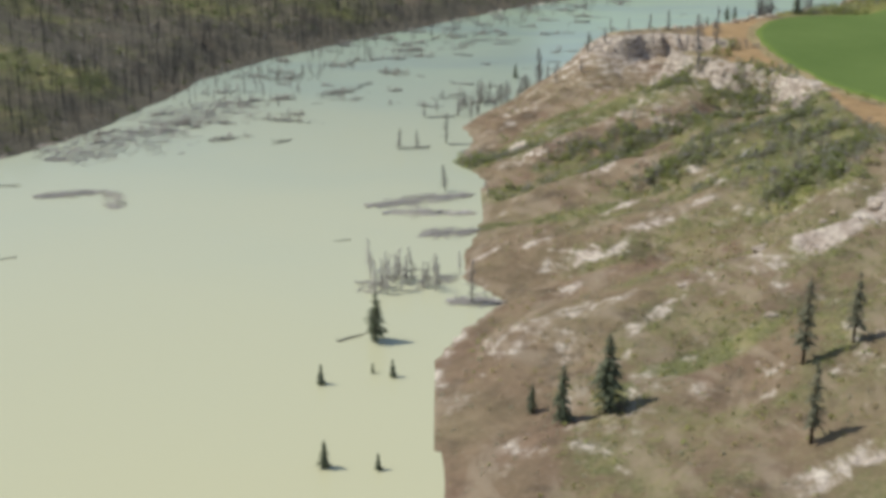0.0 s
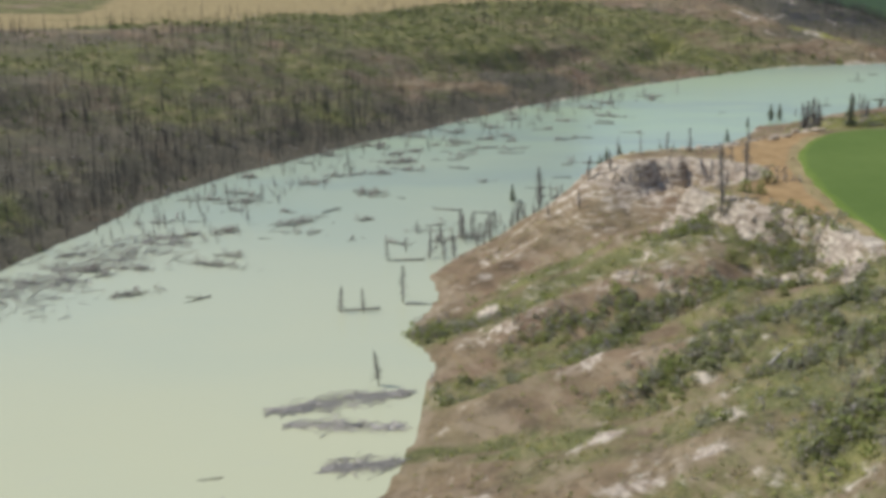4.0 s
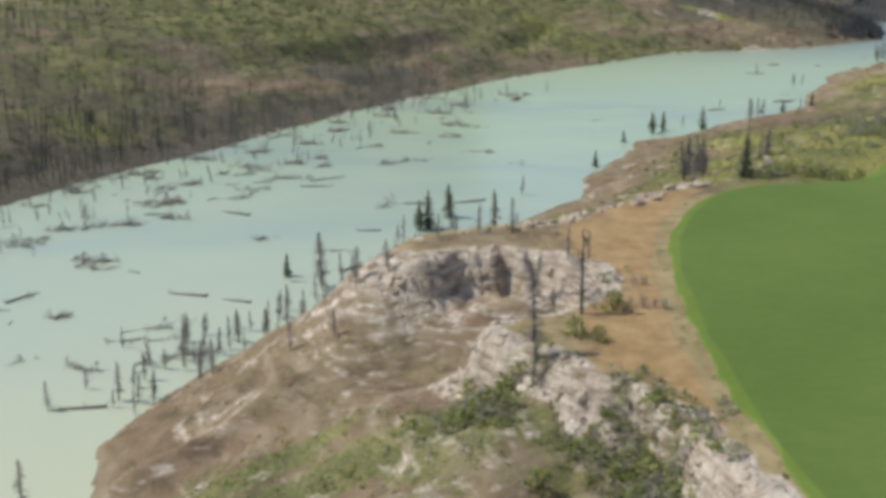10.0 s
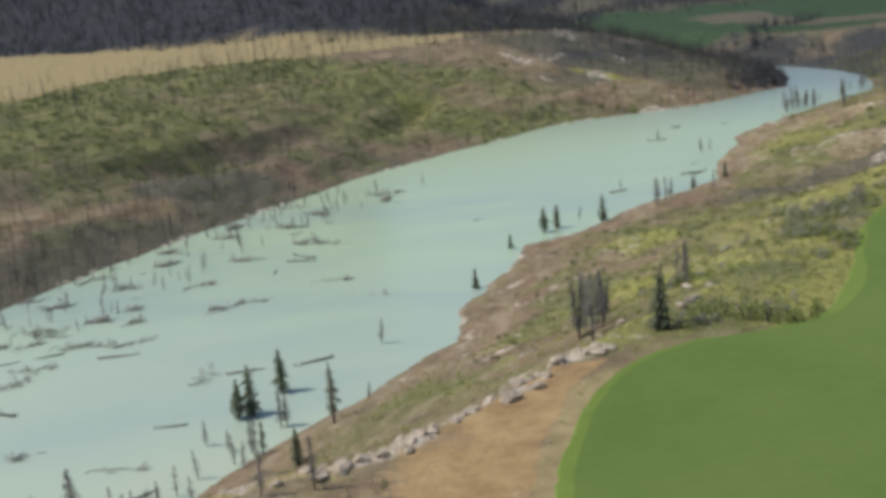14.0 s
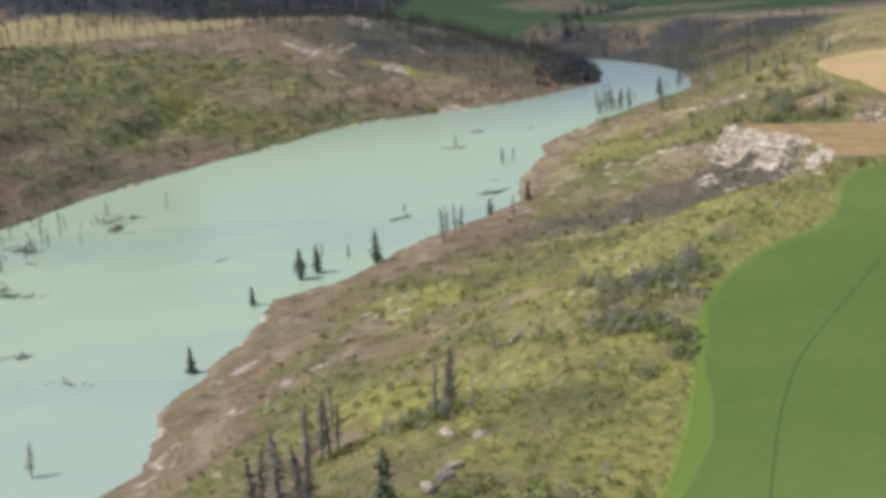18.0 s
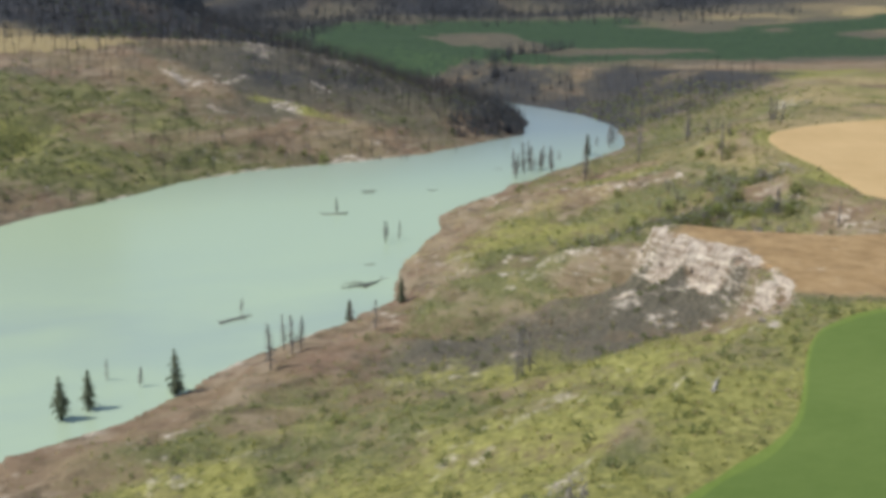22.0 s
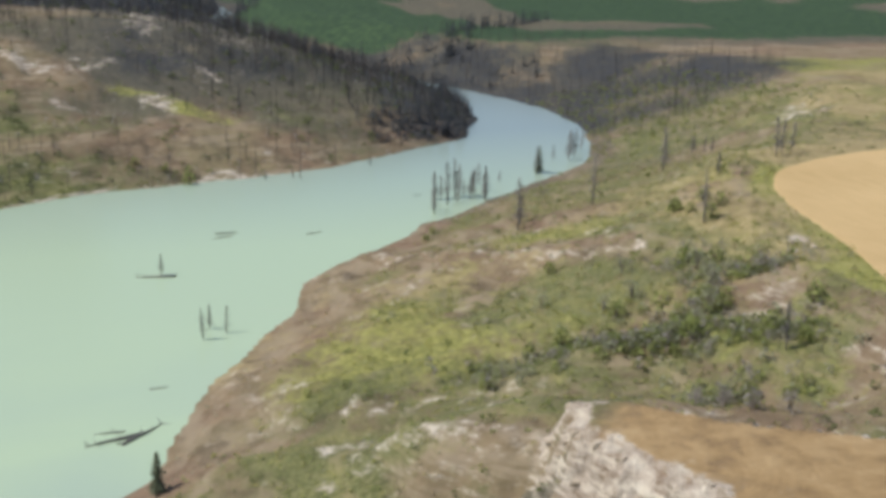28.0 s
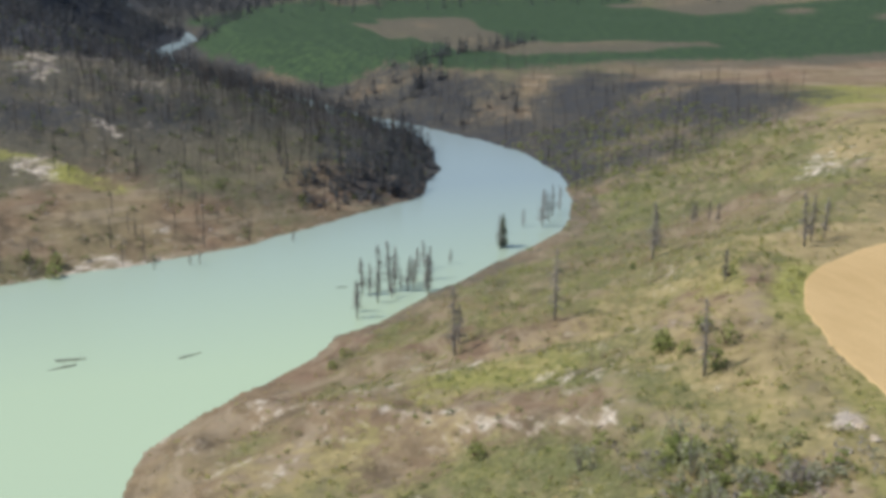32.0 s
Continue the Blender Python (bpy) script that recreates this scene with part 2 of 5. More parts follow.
def calc(nt, op, a, b=0.0, clamp=False):
    n = nt.nodes.new("ShaderNodeMath")
    n.operation, n.use_clamp = op, clamp
    for sock, v in zip(n.inputs, (a, b)):
        if isinstance(v, (int, float)):
            sock.default_value = v
        else:
            nt.links.new(v, sock)
    return n.outputs[0]


def attribute(nt, name):
    n = nt.nodes.new("ShaderNodeAttribute")
    n.attribute_name = name
    return n.outputs["Fac"]


def bump(nt, bsdf, height, strength=0.5, distance=0.3):
    n = node(nt, "Bump", Strength=strength, Distance=distance)
    nt.links.new(height, n.inputs["Height"])
    nt.links.new(n.outputs[0], bsdf.inputs["Normal"])


def ragged(nt, mask, grain, soft=0.3):
    """A mask whose edge is broken up by a grain."""
    v = calc(nt, "ADD", mask, calc(nt, "MULTIPLY", calc(nt, "SUBTRACT", grain, 0.5), 1.9))
    r = nt.nodes.new("ShaderNodeMapRange")
    r.interpolation_type = "SMOOTHSTEP"
    r.inputs[1].default_value, r.inputs[2].default_value = 0.5 - soft, 0.5 + soft
    nt.links.new(v, r.inputs[0])
    return r.outputs[0]


def cracks(nt, scale, stretch=(1, 1, 0.6)):
    """Dark joints between lumps of rock: 0 in a joint, 1 on the lumps."""
    g = nt.nodes.new("ShaderNodeTexCoord")
    mp = nt.nodes.new("ShaderNodeMapping")
    mp.inputs["Scale"].default_value = stretch
    v = nt.nodes.new("ShaderNodeTexVoronoi")
    v.feature = "DISTANCE_TO_EDGE"
    v.inputs["Scale"].default_value = scale
    warp = node(nt, "TexNoise", Scale=0.6, Detail=4.0)
    nt.links.new(g.outputs["Object"], warp.inputs["Vector"])
    add = nt.nodes.new("ShaderNodeVectorMath")
    add.operation = "MULTIPLY_ADD"
    add.inputs[1].default_value = (2.5, 2.5, 2.5)
    nt.links.new(warp.outputs["Color"], add.inputs[0])
    nt.links.new(g.outputs["Object"], add.inputs[2])
    nt.links.new(add.outputs[0], mp.inputs[0])
    nt.links.new(mp.outputs[0], v.inputs["Vector"])
    return ramp(nt, v.outputs["Distance"], (0.0, (0, 0, 0)), (0.16, (1, 1, 1)))


def ground_material():
    m, nt, b = material("hillside_ground", 0.95, 0.15)
    fine, mid, big = noise_at(nt, 1.1, 6, 0.7), noise_at(nt, 0.16, 5, 0.65), noise_at(nt, 0.022, 4, 0.6)
    tall = noise_at(nt, 0.45, 8, 0.75)
    grain = calc(nt, "ADD", calc(nt, "MULTIPLY", mid, 0.45), calc(nt, "MULTIPLY", tall, 0.55))
    strata = noise_at(nt, 0.5, 5, 0.65, (0.35, 0.35, 1.6))
    band = noise_at(nt, 1.0, 4, 0.6, (0.035, 0.035, 0.5))
    patch = noise_at(nt, 0.07, 6, 0.7)
    dry = mix(nt, ramp(nt, big, (0.35, (0, 0, 0)), (0.65, (1, 1, 1))),
              ramp(nt, mid, (0.3, (0.175, 0.118, 0.082)), (0.7, (0.32, 0.222, 0.15))),
              ramp(nt, mid, (0.3, (0.18, 0.15, 0.085)), (0.7, (0.33, 0.265, 0.16))))
    dry = mix(nt, ramp(nt, band, (0.5, (0, 0, 0)), (0.62, (0.7, 0.7, 0.7))), dry, (0.37, 0.3, 0.21))
    dry = mix(nt, ramp(nt, patch, (0.34, (0.75, 0.75, 0.75)), (0.46, (0, 0, 0))), dry, (0.12, 0.095, 0.065))
    dry = mix(nt, ramp(nt, fine, (0.56, (0, 0, 0)), (0.72, (0.8, 0.8, 0.8))), dry, (0.38, 0.32, 0.235))
    green = ramp(nt, fine, (0.28, (0.066, 0.08, 0.034)), (0.48, (0.16, 0.17, 0.07)), (0.72, (0.3, 0.285, 0.145)))
    green = mix(nt, ramp(nt, patch, (0.52, (0, 0, 0)), (0.62, (0.75, 0.75, 0.75))), green, ramp(nt, fine, (0.3, (0.14, 0.15, 0.05)), (0.7, (0.38, 0.35, 0.15))))
    green = mix(nt, ramp(nt, patch, (0.36, (0.8, 0.8, 0.8)), (0.46, (0, 0, 0))), green, ramp(nt, fine, (0.3, (0.045, 0.055, 0.028)), (0.7, (0.15, 0.145, 0.07))))
    green = mix(nt, ramp(nt, band, (0.52, (0, 0, 0)), (0.64, (0.55, 0.55, 0.55))), green, (0.35, 0.29, 0.17))
    rock = ramp(nt, strata, (0.3, (0.32, 0.25, 0.19)), (0.46, (0.58, 0.49, 0.4)), (0.64, (0.82, 0.74, 0.61)))
    joint = cracks(nt, 0.2, (1.3, 0.7, 0.5))
    rock = mix(nt, calc(nt, "ADD", calc(nt, "MULTIPLY", joint, 0.22), 0.78), (0.2, 0.16, 0.13), rock)
    streak = noise_at(nt, 0.9, 5, 0.7, (1.0, 1.0, 0.22))
    rock = mix(nt, ramp(nt, streak, (0.34, (0.7, 0.7, 0.7)), (0.48, (0, 0, 0))), rock, (0.33, 0.265, 0.21))
    soil = ramp(nt, mid, (0.25, (0.28, 0.185, 0.092)), (0.5, (0.42, 0.285, 0.142)), (0.75, (0.54, 0.385, 0.21)))
    straw = ramp(nt, mid, (0.3, (0.28, 0.225, 0.115)), (0.7, (0.47, 0.38, 0.205)))
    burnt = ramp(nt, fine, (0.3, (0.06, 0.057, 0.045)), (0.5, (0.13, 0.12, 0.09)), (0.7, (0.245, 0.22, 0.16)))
    # dark and bluish: cloud shade over the far woods put into the colour
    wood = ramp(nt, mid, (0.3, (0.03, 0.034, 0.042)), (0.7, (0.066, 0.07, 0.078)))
    meadow = ramp(nt, mid, (0.3, (0.034, 0.061, 0.04)), (0.5, (0.052, 0.088, 0.049)), (0.7, (0.083, 0.137, 0.06)))
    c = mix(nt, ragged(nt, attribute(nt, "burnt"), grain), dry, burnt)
    c = mix(nt, ragged(nt, attribute(nt, "green"), grain), c, green)
    lime = ramp(nt, tall, (0.3, (0.13, 0.137, 0.048)), (0.5, (0.29, 0.287, 0.09)), (0.7, (0.47, 0.445, 0.165)))
    c = mix(nt, ragged(nt, attribute(nt, "lime"), grain), c, lime)
    c = mix(nt, ragged(nt, attribute(nt, "straw"), grain, 0.25), c, straw)
    c = mix(nt, ragged(nt, attribute(nt, "soil"), grain, 0.25), c, soil)
    rocky = ragged(nt, attribute(nt, "rock"), strata)
    c = mix(nt, rocky, c, rock)
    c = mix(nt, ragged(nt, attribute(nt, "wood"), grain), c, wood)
    c = mix(nt, ragged(nt, attribute(nt, "meadow"), mid, 0.15), c, meadow)
    nt.links.new(c, b.inputs["Base Color"])
    lumps = calc(nt, "MULTIPLY", calc(nt, "SUBTRACT", calc(nt, "ADD", calc(nt, "MULTIPLY", joint, 0.4), calc(nt, "ADD", strata, streak)), 1.38), rocky)
    bump(nt, b, calc(nt, "ADD", calc(nt, "ADD", calc(nt, "MULTIPLY", fine, 0.5), mid), lumps), 0.85, 0.9)
    return m


def water_material():
    m, nt, b = material("silty_water", 0.2, 0.38)
    sep = nt.nodes.new("ShaderNodeSeparateXYZ")
    g = nt.nodes.new("ShaderNodeTexCoord")
    nt.links.new(g.outputs["Object"], sep.inputs[0])
    along = nt.nodes.new("ShaderNodeMapRange")
    along.inputs[1].default_value, along.inputs[2].default_value = 250, 1000
    wob = calc(nt, "MULTIPLY", noise_at(nt, 0.006, 3), 260)
    nt.links.new(calc(nt, "ADD", sep.outputs[1], wob), along.inputs[0])
    c = ramp(nt, along.outputs[0], (0.0, (0.635, 0.62, 0.385)), (0.3, (0.605, 0.62, 0.415)), (0.58, (0.54, 0.6, 0.445)), (0.85, (0.475, 0.585, 0.455)), (1.0, (0.5, 0.63, 0.43)))
    # grey blue towards the bend: sky reflection put into the water's colour
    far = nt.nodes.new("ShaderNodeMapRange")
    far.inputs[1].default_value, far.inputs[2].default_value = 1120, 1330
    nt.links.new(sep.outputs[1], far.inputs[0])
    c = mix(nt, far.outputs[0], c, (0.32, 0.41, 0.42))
    # darker streaks: cloud shade on the lake mixed into the base colour
    streak = noise_at(nt, 0.0075, 4, 0.55, (0.8, 1.5, 1))
    c = mix(nt, calc(nt, "MULTIPLY", ramp(nt, streak, (0.44, (0, 0, 0)), (0.66, (0.85, 0.85, 0.85))), calc(nt, "MULTIPLY", calc(nt, "MULTIPLY", along.outputs[0], along.outputs[0]), calc(nt, "SUBTRACT", 1.0, calc(nt, "MULTIPLY", calc(nt, "SUBTRACT", sep.outputs[1], 880), 0.005, True)), True)), c, (0.39, 0.505, 0.44))
    # soft dark bands: cloud shadows across the lake, painted into the water
    for cy, cx, tilt, wide, much in ((952, 140, -0.12, 34, 0.55), (803, 55, -0.2, 26, 0.5), (684, 40, 0.1, 22, 0.4)):
        off = calc(nt, "SUBTRACT", calc(nt, "ADD", sep.outputs[1], calc(nt, "MULTIPLY", calc(nt, "SUBTRACT", sep.outputs[0], cx), -tilt)), cy)
        off = calc(nt, "ADD", off, calc(nt, "MULTIPLY", calc(nt, "SUBTRACT", noise_at(nt, 0.014, 3), 0.5), 90))
        cloud_band = calc(nt, "SUBTRACT", 1.0, calc(nt, "DIVIDE", calc(nt, "ABSOLUTE", off), wide), True)
        c = mix(nt, calc(nt, "MULTIPLY", cloud_band, much), c, (0.375, 0.48, 0.435))
    scum = noise_at(nt, 0.05, 8, 0.7, (0.7, 1.8, 1))
    c = mix(nt, ramp(nt, scum, (0.64, (0, 0, 0)), (0.76, (0.3, 0.3, 0.3))), c, (0.55, 0.55, 0.47))
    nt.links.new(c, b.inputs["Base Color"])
    bump(nt, b, noise_at(nt, 0.9, 4, 0.6), 0.22, 0.06)
    return m


def leaf_material(name, dark, light, rough=0.75, glow_through=0.45):
    m, nt, b = material(name, rough, 0.2)
    g = nt.nodes.new("ShaderNodeNewGeometry")
    tone = calc(nt, "ADD", calc(nt, "MULTIPLY", g.outputs["Random Per Island"], 0.6), calc(nt, "MULTIPLY", noise_at(nt, 0.07, 3), 0.4))
    c = ramp(nt, tone, (0.2, dark), (0.8, light))
    nt.links.new(c, b.inputs["Base Color"])
    thin = nt.nodes.new("ShaderNodeBsdfTranslucent")
    nt.links.new(c, thin.inputs["Color"])
    both = nt.nodes.new("ShaderNodeMixShader")
    both.inputs[0].default_value = glow_through
    nt.links.new(b.outputs[0], both.inputs[1])
    nt.links.new(thin.outputs[0], both.inputs[2])
    nt.links.new(both.outputs[0], nt.nodes["Material Output"].inputs["Surface"])
    return m


def wood_material(name, dark, light):
    m, nt, b = material(name, 0.9, 0.15)
    o = nt.nodes.new("ShaderNodeObjectInfo")
    grain = noise_at(nt, 2.5, 5, 0.65, (1, 1, 0.2))
    c = ramp(nt, calc(nt, "ADD", calc(nt, "MULTIPLY", grain, 0.7), calc(nt, "MULTIPLY", o.outputs["Random"], 0.3)), (0.3, dark), (0.75, light))
    nt.links.new(c, b.inputs["Base Color"])
    bump(nt, b, grain, 0.5, 0.05)
    return m


def stone_material():
    m, nt, b = material("pale_stone", 0.9, 0.2)
    n = noise_at(nt, 0.9, 6, 0.7)
    c = ramp(nt, n, (0.3, (0.28, 0.22, 0.165)), (0.48, (0.5, 0.42, 0.325)), (0.68, (0.72, 0.64, 0.515)))
    nt.links.new(mix(nt, calc(nt, "ADD", calc(nt, "MULTIPLY", cracks(nt, 0.3), 0.25), 0.75), (0.15, 0.12, 0.1), c), b.inputs["Base Color"])
    bump(nt, b, n, 0.7, 0.3)
    return m


def crop_material(name, low, high, row):
    m, nt, b = material(name, 0.85, 0.2)
    big, fine = noise_at(nt, 0.018, 4, 0.6), noise_at(nt, 1.6, 5, 0.7)
    rows = noise_at(nt, 0.5, 2, 0.5, row)
    t = calc(nt, "ADD", calc(nt, "MULTIPLY", big, 0.5), calc(nt, "ADD", calc(nt, "MULTIPLY", fine, 0.32), calc(nt, "MULTIPLY", rows, 0.18)))
    nt.links.new(ramp(nt, t, (0.35, low), (0.65, high)), b.inputs["Base Color"])
    bump(nt, b, calc(nt, "ADD", fine, rows), 0.5, 0.25)
    return m


GROUND, SILT = ground_material(), water_material()
NEEDLES = leaf_material("conifer_needles", (0.11, 0.135, 0.085), (0.27, 0.295, 0.19))
SPARSE = leaf_material("thin_conifer_needles", (0.17, 0.18, 0.12), (0.35, 0.345, 0.24))
SHRUB = leaf_material("shrub_leaves", (0.19, 0.235, 0.075), (0.45, 0.48, 0.18))
# darker, bluer than the near firs: cloud shade put into the needle colour
FARFIR = leaf_material("cloud_dimmed_needles", (0.06, 0.067, 0.076), (0.14, 0.15, 0.162))
SAGE = leaf_material("sage_leaves", (0.27, 0.285, 0.185), (0.5, 0.5, 0.35))
WILLOWLEAF = leaf_material("willow_leaves", (0.38, 0.4, 0.24), (0.68, 0.68, 0.46), 0.75, 0.62)
LIME = leaf_material("bright_shrub_leaves", (0.23, 0.245, 0.07), (0.52, 0.5, 0.18))
GREYTWIG = leaf_material("grey_twigs", (0.29, 0.262, 0.235), (0.54, 0.49, 0.44))
REGROW = leaf_material("regrowth_leaves", (0.085, 0.122, 0.045), (0.25, 0.29, 0.11))
GOLD = leaf_material("dry_grass_blades", (0.34, 0.28, 0.15), (0.6, 0.51, 0.3))
BARK = wood_material("conifer_bark", (0.03, 0.022, 0.016), (0.1, 0.075, 0.055))
CHAR = wood_material("burnt_wood", (0.068, 0.061, 0.057), (0.21, 0.19, 0.172))
ASHEN = wood_material("ashen_wood", (0.38, 0.355, 0.33), (0.62, 0.59, 0.55))
DRIFT = wood_material("drift_wood", (0.36, 0.34, 0.31), (0.64, 0.61, 0.56))
DROWNED = wood_material("drowned_wood", (0.19, 0.188, 0.175), (0.38, 0.372, 0.345))
WETLOG = wood_material("wet_log", (0.11, 0.11, 0.1), (0.27, 0.262, 0.24))
SNAGWOOD = wood_material("weathered_snag_wood", (0.135, 0.126, 0.118), (0.34, 0.316, 0.293))
STONE = stone_material()
CROP = crop_material("green_crop", (0.105, 0.17, 0.036), (0.166, 0.236, 0.06), (0.5, 1.0, 1))
CROPEDGE = crop_material("young_crop", (0.13, 0.2, 0.034), (0.21, 0.285, 0.066), (1, 1, 1))
WHEELRUT = crop_material("wheel_rut", (0.065, 0.105, 0.032), (0.1, 0.15, 0.048), (1, 1, 1))
STUBBLE = crop_material("ripe_stubble", (0.52, 0.365, 0.17), (0.69, 0.5, 0.255), (1.0, 0.15, 1))


# ---- mesh tools ----
def mesh_of(name, verts, tris, mat_, smooth=False):
    me = bpy.data.meshes.new(name)
    v, f = np.asarray(verts, np.float32), np.asarray(tris, np.int32)
    k = f.shape[1]
    me.vertices.add(len(v))
    me.vertices.foreach_set("co", v.ravel())
    me.loops.add(f.size)
    me.loops.foreach_set("vertex_index", f.ravel())
    me.polygons.add(len(f))
    me.polygons.foreach_set("loop_start", np.arange(0, f.size, k, dtype=np.int32))
    me.polygons.foreach_set("use_smooth", np.full(len(f), smooth))
    me.update(calc_edges=True)
    me.materials.append(mat_)
    return me


def part(name, me, parent, label=""):
    ob = new(name, me)
    ob.parent = parent
    return tagged(ob, label)


def scattered(v, f, x, y, z, size, tall, turn):
    """Copies of one small shape, as one set of vertices and faces."""
    c, s = np.cos(turn)[:, None], np.sin(turn)[:, None]
    px = (v[:, 0] * c - v[:, 1] * s) * size[:, None] + x[:, None]
    py = (v[:, 0] * s + v[:, 1] * c) * size[:, None] + y[:, None]
    pz = v[:, 2][None] * (size * tall)[:, None] + z[:, None]
    n = len(x)
    return np.stack([px, py, pz], -1).reshape(-1, 3), (f[None] + (np.arange(n) * len(v))[:, None, None]).reshape(-1, f.shape[1])


def join(parts):
    vs, fs, k = [], [], 0
    for v, f in parts:
        vs.append(v)
        fs.append(np.asarray(f) + k)
        k += len(v)
    return np.concatenate(vs), np.concatenate(fs)


def tube(points, radii, sides=6):
    """A tapered limb along points, closed at its thin end, in triangles."""
    p, r = np.asarray(points, float), np.asarray(radii, float)
    d = np.gradient(p, axis=0)
    d /= np.linalg.norm(d, axis=1)[:, None] + 1e-9
    ref = np.array([1.0, 0, 0]) if abs(d[0][0]) < 0.8 else np.array([0, 1.0, 0])
    a = np.cross(d, ref)
    a /= np.linalg.norm(a, axis=1)[:, None] + 1e-9
    b = np.cross(d, a)
    th = np.arange(sides) * 2 * math.pi / sides
    ring = p[:, None] + r[:, None, None] * (np.cos(th)[None, :, None] * a[:, None] + np.sin(th)[None, :, None] * b[:, None])
    v = np.concatenate([ring.reshape(-1, 3), p[-1:], p[:1]])
    f = []
    for i in range(len(p) - 1):
        for j in range(sides):
            k = (j + 1) % sides
            q = (i * sides + j, i * sides + k, (i + 1) * sides + k, (i + 1) * sides + j)
            f += [(q[0], q[1], q[2]), (q[0], q[2], q[3])]
    n = len(p) * sides
    for j in range(sides):
        k = (j + 1) % sides
        f += [(n - sides + j, n - sides + k, n), (k, j, n + 1)]
    return v, np.array(f)


def tuft(rng, leaves, spread_=1.0, high=1.0, leaf=0.3):
    """A bush of many separate leaf clumps round a dome, about 1 across and high."""
    v, f = [], []
    for i in range(leaves):
        a, u = rng.uniform(0, 2 * math.pi), rng.uniform(0, 1) ** 0.6
        h = rng.uniform(0.05, 1.0)
        r = 0.5 * spread_ * math.sqrt(max(0.02, 1 - 0.85 * h * h)) * (0.45 + 0.55 * u)
        c = np.array([r * math.cos(a), r * math.sin(a), high * h * (0.75 + 0.3 * rng.uniform())])
        e = rng.normal(size=(3, 3)) * leaf * np.array([1, 1, 0.8])
        v += [c + e[0], c + e[1], c + e[2]]
        f.append((3 * i, 3 * i + 1, 3 * i + 2))
    v = np.array(v)
    v[:, 2] = np.maximum(v[:, 2], -0.08)
    return v, np.array(f)


# ---- ground and water ----
GX, GY = spread(-180, 600, 2.1, ((72, 134), (350, 392))), spread(120, 1300, 2.1, ((408, 560), (792, 900)))
gx, gy = np.meshgrid(GX, GY)
gz, dr, dl, wild, east, wet = [a.reshape(gx.shape) for a in ground(gx.ravel(), gy.ravel())]
slope = np.hypot(np.gradient(gz, axis=1) / np.gradient(gx, axis=1), np.gradient(gz, axis=0) / np.gradient(gy, axis=0))

THICKETS = [((6, 434), (30, 445), (42, 443)), ((19, 388), (45, 391), (60, 400), (70, 414), (87, 420), (104, 410), (117, 405)), ((86, 346), (115, 346)),
    ((86, 326), (110, 326)), ((86, 298), (97, 315), (114, 322)), ((112, 500), (116, 504)), ((196, 680), (199, 660)),
    ((252, 722), (258, 705), (272, 720)), ((380, 960), (413, 953), (424, 946), (448, 927)), ((417, 920), (436, 915)),
    ((412, 958), (418, 946), (441, 959)), ((447, 990), (445, 969), (461, 961)), ((81, 449), (94, 466), (104, 453), (113, 444), (116, 433), (107, 435)), ((92, 426), (106, 414)),
    ((186, 612), (204, 616)), ((240, 690), (246, 678)), ((236, 658), (262, 692)), ((80, 372), (100, 380), (118, 372)), ((72, 330), (92, 335)), ((98, 396), (120, 388)), ((106, 452), (117, 434), (111, 420)), ((60, 360), (84, 366)), ((40, 410), (66, 424)), ((100, 300), (112, 340), (106, 368))]
OUTCROPS = [(72, 260, 9, 4.5, -60), (55, 258, 3, 2.2, 0), (67, 229, 3.6, 2.2, 20), (62.5, 209, 3.5, 2, 0), (34, 287, 9, 4, 15), (57, 308, 11, 5, 10), (70, 312, 6, 3, 0),
    (45, 301, 6, 3, 0), (52, 382, 10, 5, 35), (75, 371, 7, 4, -40), (77, 357, 5, 3.5, 0), (53, 336, 9, 4, 20), (77, 327, 5, 9, 0), (60, 167, 9, 5, 20), (69, 168, 9, 6, 0),
    (12, 321, 8, 3, 20), (24, 317, 7, 3, 0), (69, 436, 8, 4, 20), (61, 522, 6, 4, 30), (55, 532, 6, 4, 0)]
OUTCROPS_NORTH = [(145, 614, 8, 5, 40), (163, 606, 8, 4, 40), (170, 611, 6, 4, 0), (119, 566, 9, 5, 40), (110, 559, 12, 4, 30), (142, 587, 9, 5, 55), (157, 601, 9, 4, 25), (104, 590, 8, 5, 0),
    (219, 791, 7, 3.5, 30), (190, 754, 9, 3, 40), (174, 781, 7, 3, 40), (153, 733, 6, 3, 30), (151, 666, 6, 3, 0), (319, 856, 4, 2.5, 0), (350, 792, 7, 4, 40), (366, 840, 6, 4, 90),
    (358, 877, 5, 3, 0), (336, 915, 5, 2, -30), (612, 1190, 34, 13, 50), (458, 962, 8, 4, 60), (474, 976, 6, 4, 60)]
# thin pale beds of rock that come out along the slope
LEDGES = [(((389, 1082), (403, 1063), (418, 1039), (432, 1020), (446, 1008)), 3.2, 0.36), (((372, 1049), (386, 1048), (402, 1046)), 2.6, 0.36), (((84, 261), (92, 260), (103, 272), (108, 280)), 5.5, 1.0),
    (((14, 248), (24, 256), (38, 262)), 9, 0.42), (((40, 244), (52, 250)), 3, 0.5), (((350, 918), (361, 910), (371, 897)), 3.5, 0.42), (((42, 505), (25, 486)), 2.5, 0.6), (((62, 378), (90, 372)), 2.5, 0.5)]


